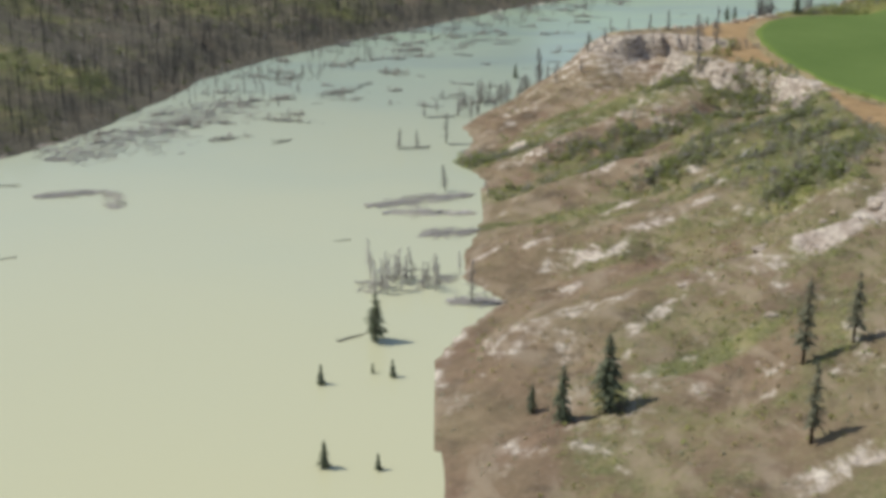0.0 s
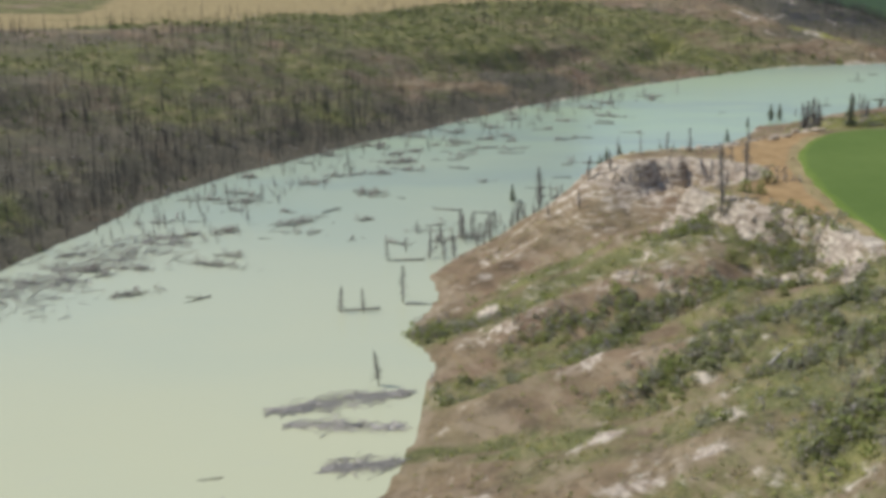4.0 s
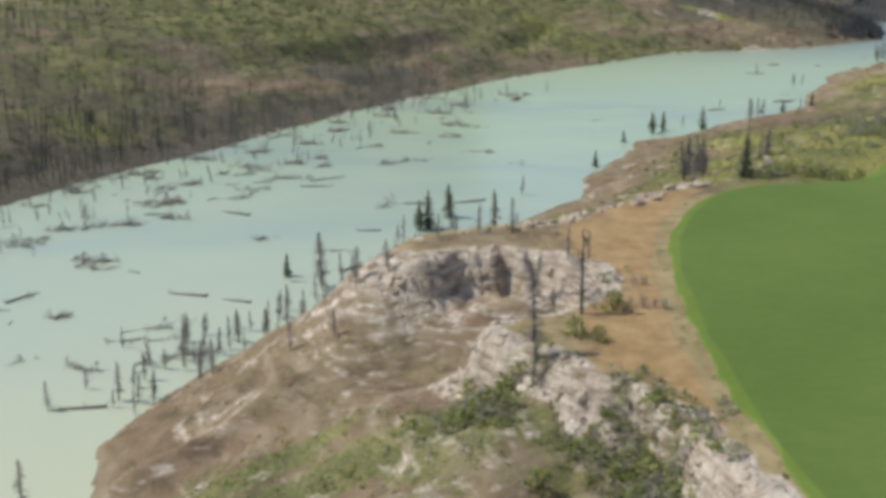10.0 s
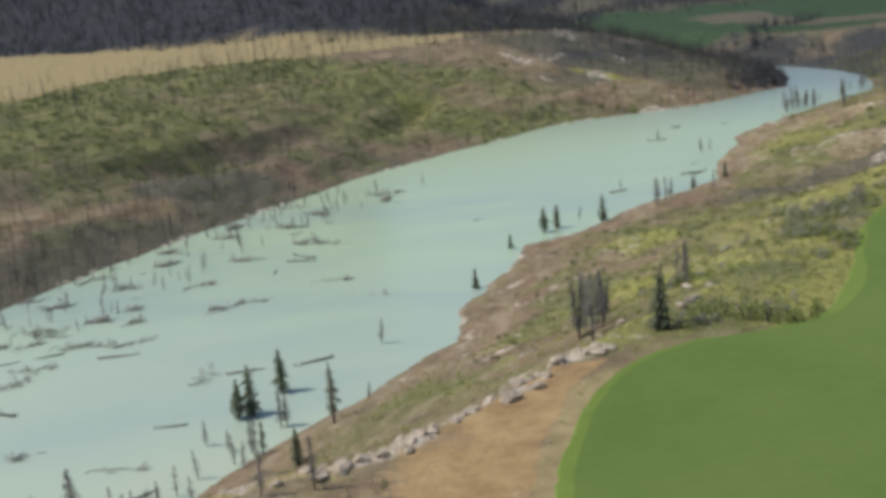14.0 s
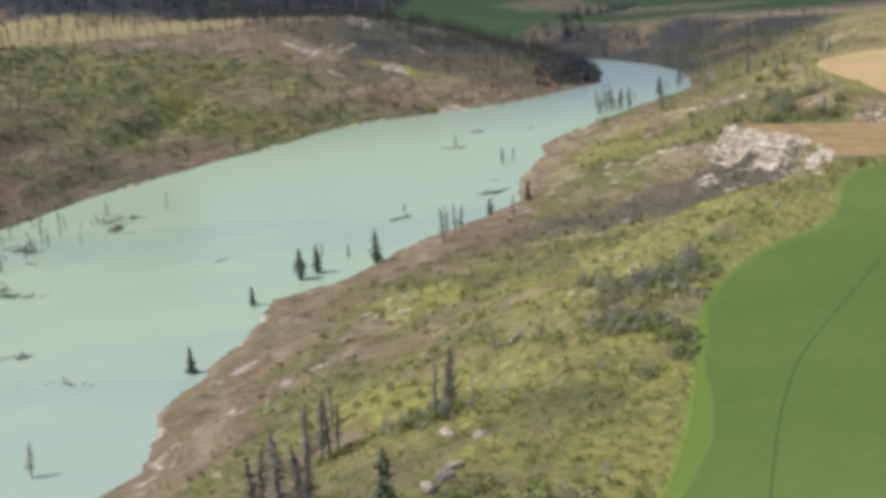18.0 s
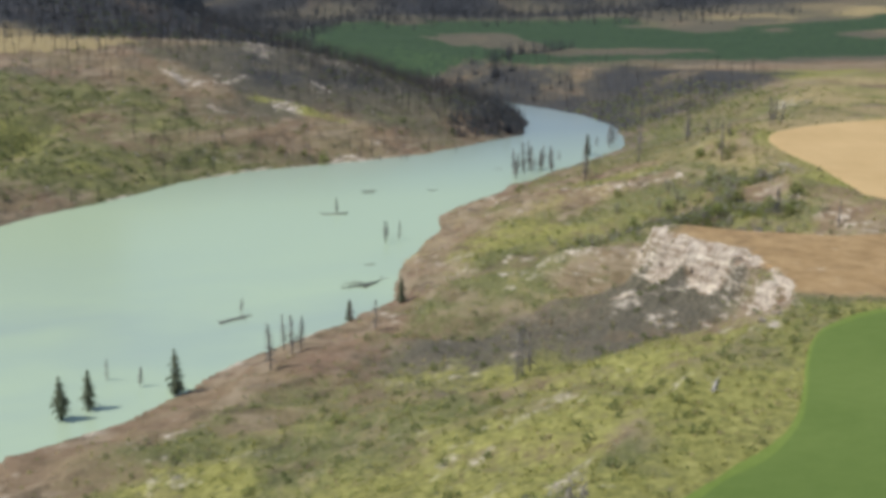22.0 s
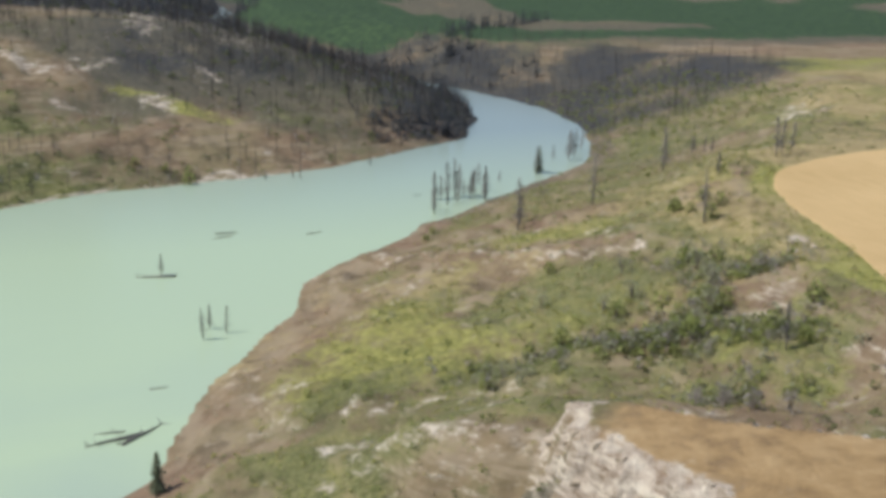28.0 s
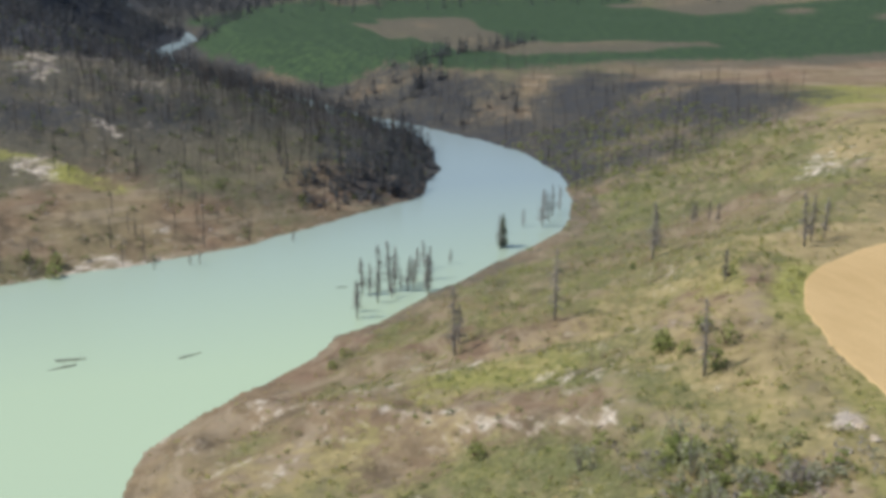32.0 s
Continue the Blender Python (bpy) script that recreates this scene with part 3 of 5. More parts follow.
FACES = [([(128, 410), (123, 440), (112, 456), (101, 470), (92, 480), (99, 487)], 15, 0.85), ([(99, 487), (117, 499), (122, 511), (119, 524), (112, 532), (100, 537), (88, 537), (78, 531)], 13, 0.95), ([(78, 531), (72, 536), (80, 550)], 20, 0.62), ([(384, 850), (383, 856), (377, 870), (374, 882), (377, 891)], 11, 1.0), ([(360, 798), (376, 822), (383, 856), (374, 882)], 12, 0.36), ([(70, 505), (80, 531), (66, 540)], 24, 0.27), ([(62, 470), (72, 500)], 16, 0.2)]


STRAWLAND = np.array([(-64, 1165), (-16, 1275), (29, 1316), (92, 1344), (170, 1370), (225, 1388), (264, 1440), (171, 1545), (63, 1576), (-25, 1650), (-180, 1700), (-420, 1700), (-300, 1000), (-180, 1000)], float)
BARE = [(28, 258, 30, 20, 25), (36, 286, 32, 12, 10), (28, 418, 28, 9, 12), (26, 482, 34, 13, 25), (60, 378, 26, 9, -20), (54, 314, 28, 12, 0), (10, 220, 16, 50, 0), (425, 1052, 26, 9, -50), (215, 790, 30, 10, 40)]
LAWNS = [(53, 223, 26, 9, 10), (34, 215, 8, 7, 0), (24, 352, 28, 8, 0), (44, 340, 30, 8, 0), (62, 455, 40, 10, 10), (58, 402, 30, 7, 20), (92, 340, 22, 40, 0), (48, 466, 30, 8, 20), (415, 990, 44, 40, 0), (362, 970, 44, 18, 40), (385, 1020, 26, 20, 50)]


def near_thicket(x, y):
    best = np.full(x.shape, 1e9)
    for line in THICKETS:
        best = np.minimum(best, to_line(x, y, line))
    return best


def covers(x, y, z, slope_, dr, dl, east, wet):
    """How much of each kind of cover lies at a place, 0 to 1."""
    big, mid = fbm(x, y, 90, 3, 71), fbm(x, y, 30, 3, 81)
    e, w = east.astype(float), 1.0 - east
    bench = step(31.5, 34, z) * e
    dfield = np.where(inside(x, y, FIELD), 0, to_line(x, y, np.concatenate([FIELD, FIELD[:1]])))
    onto = inside(x, y, BENCHLAND)
    edge = np.where(onto, 1.0, -1.0) * to_line(x, y, BENCH) + 2.4 * fbm(x, y, 5, 3, 191)
    inner = step(-1.4, 1.4, edge)
    apron = inner * (y < 596) * (x < 175) * (1 - step(18, 32, dfield + 12 * mid)) * step(3.0, 5.5, dfield + 2 * mid) * (1 - 0.8 * blob(x, y, 118, 505, 16, 12)) + inner * np.clip(4 * blob(x, y, 405, 850, 56, 60, -30), 0, 1)
    soil = np.clip(apron * (0.85 + 0.4 * mid), 0, 1)
    rock = np.clip(step(0.5, 0.9, slope_) * e * (0.68 + 1.2 * fbm(x, y, 15, 4, 171)), 0, 1) * (1 - np.clip(2.5 * blob(x, y, 338, 885, 62, 62), 0, 0.75))
    rock = np.maximum(rock, e * (1 - onto) * step(0.12, 0.4, fbm(x, y, 15, 4, 111)) * 0.3)
    crisp = np.clip(0.68 + 1.0 * fbm(x, y, 5, 3, 221), 0, 1)
    for line, reach, much in FACES:
        rock = np.maximum(rock, (1 - step(0.4, 2.8, edge)) * much * np.clip(0.82 + 0.75 * fbm(x, y, 4.2, 3, 291), 0, 1.1) * (1 - step(0.4 * reach, 1.1 * reach, to_line(x, y, line) + (15 - 9 * (line[0][0] > 300)) * fbm(x, y, 11, 4, 181))))
    for line, reach, much in LEDGES:
        rock = np.maximum(rock, much * (1 - step(0.35 * reach, 1.15 * reach, to_line(x, y, line) + 4 * fbm(x, y, 6, 3, 183))))
    for cx, cy, ra, rb, turn in OUTCROPS + OUTCROPS_NORTH:
        rock = np.maximum(rock, np.sqrt(blob(x, y, cx, cy, ra, rb, turn)) * crisp)
    rock = np.maximum(rock, np.clip(1.8 * (blob(x, y, 276, 1337, 30, 12, -50) + 0.8 * blob(x, y, 294, 1292, 12, 5, -30) + 0.8 * blob(x, y, 358, 1350, 30, 8, -50)), 0, 0.7) * np.clip(0.55 + 1.2 * fbm(x, y, 9, 4, 201), 0, 1))
    rock = np.maximum(rock, 0.6 * (1 - step(1, 4, np.minimum(dr, dl))) * step(0.05, 0.35, mid) * (1 - wet))
    rock = rock * (1 - 0.7 * e * step(1060, 1130, y) * (1 - step(60, 120, dr)))
    lush = step(590, 700, y) * e * (1 - step(1250, 1400, y))
    green = e * np.clip(0.36 + 0.3 * (1 - step(430, 500, y)) * step(290, 360, y) + 0.5 * big + 0.55 * mid + 0.36 * lush, 0, 1) * (1 - 0.8 * (1 - step(10, 26 + 9 * step(520, 600, y) * (1 - step(880, 950, y)), dr + 16 * mid)))
    green = green * (1 - 0.6 * step(0.08, 0.3, fbm(x, y, 45, 4, 151)) * e * step(500, 600, y))
    green = np.maximum(green, 0.8 * (1 - step(5, 16, near_thicket(x, y))))
    green = np.maximum(green, w * np.clip(0.44 + 0.7 * big + 0.6 * mid + 0.5 * step(60, 130, dl) * step(930, 1040, y) * (1 - step(1280, 1340, y)), 0, 1))
    green = np.maximum(green, w * np.clip(1.6 * blob(x, y, 175, 1185, 150, 75, 40), 0, 1) * np.clip(0.8 + 0.6 * mid, 0, 1))
    green = green * (1 - 0.7 * w * (1 - step(12, 40, dl + 14 * mid)) * (1 - step(1000, 1080, y)))
    green = green * (1 - 0.3 * e * step(1040, 1120, y) * (1 - step(45, 110, dr)))
    green = green * (1 - 0.75 * e * np.clip(1.8 * blob(x, y, 76, 512, 52, 56), 0, 1))
    green = np.maximum(green, e * (1 - onto) * step(610, 660, y) * (1 - step(860, 900, y)) * step(14, 30, dr + 8 * mid) * np.clip(0.72 + 0.7 * fbm(x, y, 26, 4, 271), 0, 1))
    for cx, cy, ra, rb, turn in BARE:
        green = green * (1 - 0.8 * np.clip(2 * blob(x, y, cx, cy, ra, rb, turn) + 0.5 * mid, 0, 1) * e)
    for cx, cy, ra, rb, turn in LAWNS:
        green = np.maximum(green, 0.8 * np.clip(2 * blob(x, y, cx, cy, ra, rb, turn) + 0.6 * mid, 0, 1) * e * (1 - onto))
    # cloud shade on the slope below the crag, painted through the ground cover
    cloud_shade = np.clip(2.2 * blob(x, y, 334, 858, 88, 62, 0), 0, 1) * np.clip(0.72 + 0.9 * fbm(x, y, 36, 4, 231), 0, 1) * (1 - onto) * e
    green = green * (1 - 0.85 * cloud_shade)
    tip = w * step(250, 330, x) * step(1190, 1230, y)
    green = green * (1 - soil) * (1 - 0.55 * tip)
    rock = np.maximum(rock, tip * (1 - step(370, 430, x)) * step(0.1, 0.4, fbm(x, y, 26, 4, 141)) * 0.55)
    # burnt: charred west slope; on the east, cloud shade near the bend painted in
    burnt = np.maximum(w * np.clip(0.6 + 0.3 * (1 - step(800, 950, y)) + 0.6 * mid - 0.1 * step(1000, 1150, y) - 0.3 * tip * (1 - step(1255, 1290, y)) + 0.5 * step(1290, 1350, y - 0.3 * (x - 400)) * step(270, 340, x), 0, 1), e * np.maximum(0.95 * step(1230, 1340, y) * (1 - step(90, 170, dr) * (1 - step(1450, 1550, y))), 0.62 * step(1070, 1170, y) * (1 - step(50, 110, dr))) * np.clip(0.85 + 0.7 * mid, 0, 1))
    # gloom: a shaded stretch of the west slope, put in as burnt cover
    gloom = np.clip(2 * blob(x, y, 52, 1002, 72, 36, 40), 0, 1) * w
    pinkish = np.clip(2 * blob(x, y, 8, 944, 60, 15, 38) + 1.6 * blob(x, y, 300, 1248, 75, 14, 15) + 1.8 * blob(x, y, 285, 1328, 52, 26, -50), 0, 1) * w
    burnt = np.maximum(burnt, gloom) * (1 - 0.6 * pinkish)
    green = green * (1 - 0.55 * gloom) * (1 - 0.6 * pinkish)
    burnt = np.maximum(burnt, cloud_shade * (1 - step(0.3, 0.6, rock)))
    straw = w * step(54.2, 56.2, z) * (1 - step(1480, 1620, y + 0.5 * np.maximum(0, x))) * np.clip(0.95 + 0.5 * big, 0, 1)
    plain = np.where(inside(x + 9 * mid, y + 22 * mid, STRAWLAND), 1.0, 0.0) * np.clip(1.0 + 0.5 * big, 0, 1)
    straw = np.where(y > 1120, plain * w, straw)
    straw = np.maximum(straw, e * (y > 1180) * step(28, 31, z) * np.clip(0.25 + big, 0, 1))
    straw = np.maximum(straw, lush * step(880, 1000, y) * np.clip(0.22 + 0.8 * fbm(x, y, 40, 3, 121), 0, 0.7))
    straw = np.maximum(straw, onto * (dfield > 0) * (1 - step(2.5, 5.5, dfield)) * (y < 588) * 1.0)
    straw = np.maximum(straw, onto * (1 - step(1.5, 4, to_line(x, y, BENCH))) * (1 - step(560, 600, y)) * step(400, 440, y))
    straw = straw * (1 - 0.8 * e * step(1050, 1120, y) * (1 - step(45, 110, dr)))
    wedge = onto * step(590, 615, y) * (1 - step(930, 985, y))
    straw = np.maximum(straw, onto * (y < 1290) * np.clip(0.5 + mid, 0, 0.9) * (1 - soil) * (1 - wedge))
    green = np.maximum(green, wedge * 0.85 * (1 - soil))
    # wood: forest ground, plus cloud shade on hills and bend put into the cover
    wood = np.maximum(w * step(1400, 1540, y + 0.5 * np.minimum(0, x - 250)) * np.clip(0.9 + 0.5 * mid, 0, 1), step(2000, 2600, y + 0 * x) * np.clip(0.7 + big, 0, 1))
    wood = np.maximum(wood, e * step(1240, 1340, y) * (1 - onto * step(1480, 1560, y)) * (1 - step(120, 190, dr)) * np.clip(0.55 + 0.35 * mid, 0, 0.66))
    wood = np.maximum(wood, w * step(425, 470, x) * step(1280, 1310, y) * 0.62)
    wood = np.maximum(wood, 0.24 * cloud_shade * (1 - step(0.25, 0.5, rock)))
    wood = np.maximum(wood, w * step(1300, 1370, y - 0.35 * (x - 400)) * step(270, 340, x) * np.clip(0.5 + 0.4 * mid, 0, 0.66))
    meadow = e * step(1520, 1600, y) * (1 - step(2150, 2400, y)) * np.where(y > 1620, step(10, 30, dr), step(40, 90, dr)) * (fbm(x, y, 160, 2, 91) > -0.12 - 0.6 * (x < 600))
    lime = np.clip(wedge * 0.75 + e * step(620, 690, y) * (1 - step(880, 960, y)) * (1 - step(18, 70, dfield)) * 0.85 + 0.3 * lush * step(40, 80, dr), 0, 0.9) * np.clip(0.62 + 1.1 * fbm(x, y, 24, 4, 161), 0, 1) * (1 - np.clip(2.2 * blob(x, y, 336, 856, 84, 58, 0), 0, 0.8)) * (1 - soil)
    lime = np.maximum(lime, e * onto * step(1100, 1150, y) * (1 - step(1330, 1420, y)) * np.clip(0.6 + mid, 0, 0.9))
    lime = np.maximum(lime, w * np.clip(1.8 * blob(x, y, 215, 1230, 90, 62, 60), 0, 0.6) * np.clip(0.5 + 1.2 * mid, 0, 1))
    lime = np.maximum(lime, e * step(930, 980, y) * (1 - step(1060, 1110, y)) * (1 - onto) * step(8, 26, dr) * np.clip(0.25 + 1.2 * fbm(x, y, 34, 3, 211), 0, 0.65))
    lime = lime * (1 - 0.75 * e * step(1050, 1120, y) * (1 - step(60, 120, dr)))
    green = np.maximum(green, 0.72 * e * step(1070, 1130, y) * (1 - step(1270, 1350, y)) * (1 - step(70, 130, dr)) * step(6, 16, dr + 6 * mid) * np.clip(0.7 + 0.8 * mid, 0, 1))
    lime = np.maximum(lime, w * np.clip(2 * blob(x, y, 342, 1300, 50, 12, -30), 0, 0.75) * np.clip(0.55 + 1.3 * fbm(x, y, 14, 4, 261), 0, 1))
    lime = np.maximum(lime, e * (1 - onto) * step(615, 665, y) * (1 - step(845, 885, y)) * step(20, 46, dr + 10 * mid) * np.clip(0.45 + 1.2 * fbm(x, y, 32, 4, 281), 0, 0.75))
    rim = to_line(x, y, np.concatenate([TANFIELD, TANFIELD[:1]]))
    lime = np.maximum(lime, onto * (1 - step(3, 14, rim)) * 0.8)
    lime = lime * (1 - np.clip(3 * blob(x, y, 366, 850, 46, 66), 0, 0.9))
    return dict(lime=lime, green=green, rock=rock, soil=soil, straw=straw, burnt=burnt, wood=wood, meadow=meadow)


ny, nx = gx.shape
idx = np.arange(nx * ny, dtype=np.int32).reshape(ny, nx)
quads = np.stack([idx[:-1, :-1], idx[:-1, 1:], idx[1:, 1:], idx[1:, :-1]], -1).reshape(-1, 4)
terrain = mesh_of("ground", np.stack([gx, gy, gz], -1).reshape(-1, 3), quads, GROUND, True)
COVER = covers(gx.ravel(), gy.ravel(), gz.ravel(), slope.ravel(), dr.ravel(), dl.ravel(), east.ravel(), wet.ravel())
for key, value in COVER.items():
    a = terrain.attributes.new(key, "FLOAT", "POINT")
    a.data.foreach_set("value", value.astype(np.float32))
tagged(new("ground", terrain), "dry grassy river valley with pale eroded banks and benches", "ground", kind="structure")

COVER = {key: value.reshape(gx.shape) for key, value in COVER.items()}
dist_right, dist_left, is_east, is_wet = dr, dl, east.astype(float), wet.astype(float)


def on_grid(x, y):
    """Reads a value of the ground's grid at any places."""
    i, j = np.clip(np.searchsorted(GX, x) - 1, 0, nx - 2), np.clip(np.searchsorted(GY, y) - 1, 0, ny - 2)
    u, v = (x - GX[i]) / (GX[i + 1] - GX[i]), (y - GY[j]) / (GY[j + 1] - GY[j])
    return lambda a: (a[j, i] * (1 - u) + a[j, i + 1] * u) * (1 - v) + (a[j + 1, i] * (1 - u) + a[j + 1, i + 1] * u) * v


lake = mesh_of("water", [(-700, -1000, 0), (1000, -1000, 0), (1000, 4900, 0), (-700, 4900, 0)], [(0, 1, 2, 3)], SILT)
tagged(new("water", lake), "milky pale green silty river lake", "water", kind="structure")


def field(name, ring, height, mat_, edge, label):
    """A crop standing on the bench, with a soft rounded edge all round."""
    p = np.asarray(ring)
    for i in range(4):
        q = np.roll(p, -1, 0)
        p = np.stack([0.75 * p + 0.25 * q, 0.25 * p + 0.75 * q], 1).reshape(-1, 2)
    n = len(p)
    mid = p.mean(0)
    inward = (mid - p) / np.linalg.norm(mid - p, axis=1)[:, None]
    jag = (0.9 * vnoise(p[:, 0] * 0.12, p[:, 1] * 0.12) + 0.6 * vnoise(p[:, 0] * 0.4, p[:, 1] * 0.4, 3))[:, None]
    sway = 3.8 + 1.3 * vnoise(p[:, 0] * 0.07, p[:, 1] * 0.07, 5)[:, None]
    v = np.concatenate([np.c_[p + jag, np.full(n, 34.9)], np.c_[p + 0.8 * inward + jag, np.full(n, 35.0 + 0.8 * height)], np.c_[p + sway * inward, np.full(n, 35.0 + height)]])
    me = bpy.data.meshes.new(name)
    side = [(k * n + i, k * n + (i + 1) % n, (k + 1) * n + (i + 1) % n, (k + 1) * n + i) for k in (0, 1) for i in range(n)]
    me.from_pydata(v.tolist(), [], side + [tuple(range(2 * n, 3 * n))])
    me.materials.append(mat_)
    me.materials.append(edge)
    for q in me.polygons[:2 * n]:
        q.material_index = 1
    return tagged(new(name, me), label, "field", kind="structure")


field("crop_field", FIELD[::-1], 0.45, CROP, CROPEDGE, "lush green irrigated crop field with a rounded edge")
field("stubble_field", TANFIELD[::-1], 0.2, STUBBLE, STUBBLE, "bare tan harvested field on the bench")


def wheel_track(points):
    """A thin line of flattened crop left by a sprinkler's wheels."""
    p = np.asarray(points, float)
    for i in range(3):
        q = np.concatenate([p[:1], np.stack([0.75 * p[:-1] + 0.25 * p[1:], 0.25 * p[:-1] + 0.75 * p[1:]], 1).reshape(-1, 2), p[-1:]])
        p = q
    d = np.gradient(p, axis=0)
    d /= np.linalg.norm(d, axis=1)[:, None]
    s = np.c_[-d[:, 1], d[:, 0]] * 0.17
    n = len(p)
    v = np.concatenate([np.c_[p + s, np.full(n, 35.455)], np.c_[p - s, np.full(n, 35.455)]])
    i = np.arange(n - 1)
    tagged(new("wheel_track", mesh_of("wheel_track", v, np.stack([n + i, n + i + 1, i + 1, i], -1), WHEELRUT)), "thin dark wheel track through the green crop", "track", kind="structure")


wheel_track([(310, 700), (296, 686), (275, 666), (262, 653), (247, 634), (234, 614), (224, 598)])

# ---- plants and wood ----
def base_of(x, y):
    return float(max(0.0, ground(np.array([x], float), np.array([y], float))[0][0]))


def conifer(rng, h, low=0.10, wide=0.215, gaps=0.12):
    """A spruce or fir: tapered trunk, whorls of drooping boughs with ragged tips."""
    trunk = tube([(0, 0, -0.6), (0.02 * h * rng.normal() * 0.2, 0, h * 0.5), (0, 0, h)], [h * 0.016 + 0.05, h * 0.01 + 0.03, 0.02], 6)
    v, f = [], []
    z = h * low
    while z < h * 0.985:
        u = z / h
        reach = h * wide * ((1 - u) / (1 - low)) ** 0.58 * rng.uniform(0.55, 1.3) + 0.12
        n = int(rng.integers(5, 9))
        a0 = rng.uniform(0, 6.28)
        for k in range(n):
            if rng.uniform() < gaps:
                continue
            a = a0 + 6.283 * k / n + rng.normal() * 0.15
            r = reach * rng.uniform(0.6, 1.15)
            d, s = np.array([math.cos(a), math.sin(a), 0]), np.array([-math.sin(a), math.cos(a), 0])
            for j in range(4):
                lo, hi = 0.15 + 0.22 * j, 0.48 + 0.2 * j
                w = r * (0.34 - 0.06 * j) * rng.uniform(0.7, 1.3)
                p = np.array([0, 0, z]) + d * r * lo + np.array([0, 0, -0.22 * r * lo])
                q = np.array([0, 0, z]) + d * r * hi + np.array([0, 0, -0.45 * r * hi - 0.1 * rng.uniform()])
                b = len(v)
                v += [p + s * w + (0, 0, -0.2 * w), p - s * w + (0, 0, -0.2 * w), q]
                f.append((b, b + 1, b + 2))
        z += h * 0.035 * (1.3 - 0.7 * u)
    return trunk, (np.array(v), np.array(f))


def snag(rng, h, limbs, twigs):
    """A dead tree: a bare, slightly bent trunk with fine dead twigs on it, and the limbs that are left, one by one."""
    lean = rng.normal(size=2) * 0.03 * h
    pts = [(lean[0] * t * t, lean[1] * t * t, h * t - 0.7 * (t == 0)) for t in (0, 0.3, 0.6, 0.85, 1)]
    trunk, out = [tube(pts, [h * 0.014 + 0.06, h * 0.012 + 0.05, h * 0.009 + 0.04, 0.06, 0.025], 6)], []
    for i in range(limbs + twigs):
        big = i < limbs
        t = rng.uniform(0.2, 0.97)
        a, r = rng.uniform(0, 6.28), h * rng.uniform(0.07, 0.28 if big else 0.25) * (1.12 - t) + 0.02 * h
        p = np.array([lean[0] * t * t, lean[1] * t * t, h * t])
        d = np.array([math.cos(a), math.sin(a), rng.uniform(-0.5, 0.35)])
        w = 1.2 if big else 0.9
        (out if big else trunk).append(tube([p, p + d * r * 0.5, p + d * r + (0, 0, -0.12 * r)], [(0.05 + 0.003 * h) * w, 0.05 * w, 0.02], 3))
    return [("trunk", join(trunk), SNAGWOOD)] + [("branch", q, SNAGWOOD) for q in out]


def drift_log(rng, length, limbs):
    """A floating trunk with a root plate and stubs of limbs, along x."""
    n = length / 2
    body = tube([(-n, 0, 0.05), (-n * 0.3, 0.1 * rng.normal(), 0.12), (n * 0.4, 0.12 * rng.normal(), 0.1), (n, 0, 0.0)], [0.34, 0.3, 0.2, 0.06], 7)
    stubs, roots = [], []
    for i in range(limbs):
        x = rng.uniform(-0.6, 1) * n
        a = rng.uniform(-0.4, 3.5)
        d = np.array([rng.uniform(0.1, 0.8), math.cos(a), abs(math.sin(a)) * 0.8])
        r = rng.uniform(0.5, 2.0) * (1.2 - 0.4 * x / n)
        stubs.append(tube([(x, 0, 0.1), (x + d[0] * r * 0.5, d[1] * r * 0.5, 0.1 + d[2] * r * 0.6), (x + d[0] * r, d[1] * r, 0.05 + d[2] * r)], [0.07, 0.05, 0.015], 3))
    for i in range(5):
        a = rng.uniform(0, 6.28)
        roots.append(tube([(-n, 0, 0.1), (-n - 0.2, 0.5 * math.cos(a), 0.1 + 0.5 * math.sin(a)), (-n - 0.3, math.cos(a), 0.1 + 0.9 * math.sin(a))], [0.1, 0.07, 0.02], 3))
    return [("log_trunk", body, WETLOG), *[("root", q, WETLOG) for q in roots]] + [("branch", q, WETLOG) for q in stubs]


def kit(name, pieces, label, category, group):
    top = tagged(new(name), label, category, group)
    for pname, (v, f), mat_ in pieces:
        part(pname, mesh_of(pname, v, f, mat_, pname in ("trunk", "log_trunk")), top)
    return top


def plant(protos, made, k, where, size, turn, lean=0.0):
    """Stands the first of a kind at its place, later ones as copies."""
    m = pose(*where, lean, 0, turn) @ Matrix.Scale(size, 4)
    if k in made:
        return copy_thing(protos[k], m @ Matrix.Scale(1 / protos[k].scale[0], 4))
    made.add(k)
    protos[k].matrix_world = m
    return protos[k]


LIVE_SOUTH = [
    (-11.9, 198.4, 3.6), (-22, 199.2, 5.8), (22.5, 207.8, 11.5), (31.3, 208.6, 16), (17.4, 216, 6.2),
    (-26.2, 236.7, 4.7), (-10.9, 240.5, 4.3), (-15.4, 242.8, 2.5), (-15.7, 261, 12.2)]
LIVE_NORTH = [
    (97, 630, 9), (178.3, 612.7, 13.7), (37.9, 626.1, 7.8), (84, 683, 14.5), (80.5, 681, 11.5), (92, 699, 13), (161.4, 788.9, 7.6), (184.1, 845, 6.6),
    (232, 879.5, 12.4), (203.2, 868.7, 11.5), (209.8, 874.2, 10.5), (289.8, 930.4, 6.7), (309.1, 938.6, 9.1), (499.8, 1219.3, 12.5)]
rng = np.random.default_rng(7)
firs = [kit("conifer", [("trunk", t, BARK), ("crown", c, NEEDLES)], "dark green conifer on the river bank", "tree", "conifers along the river") for t, c in [conifer(rng, 10.0) for i in range(5)]]
made = set()
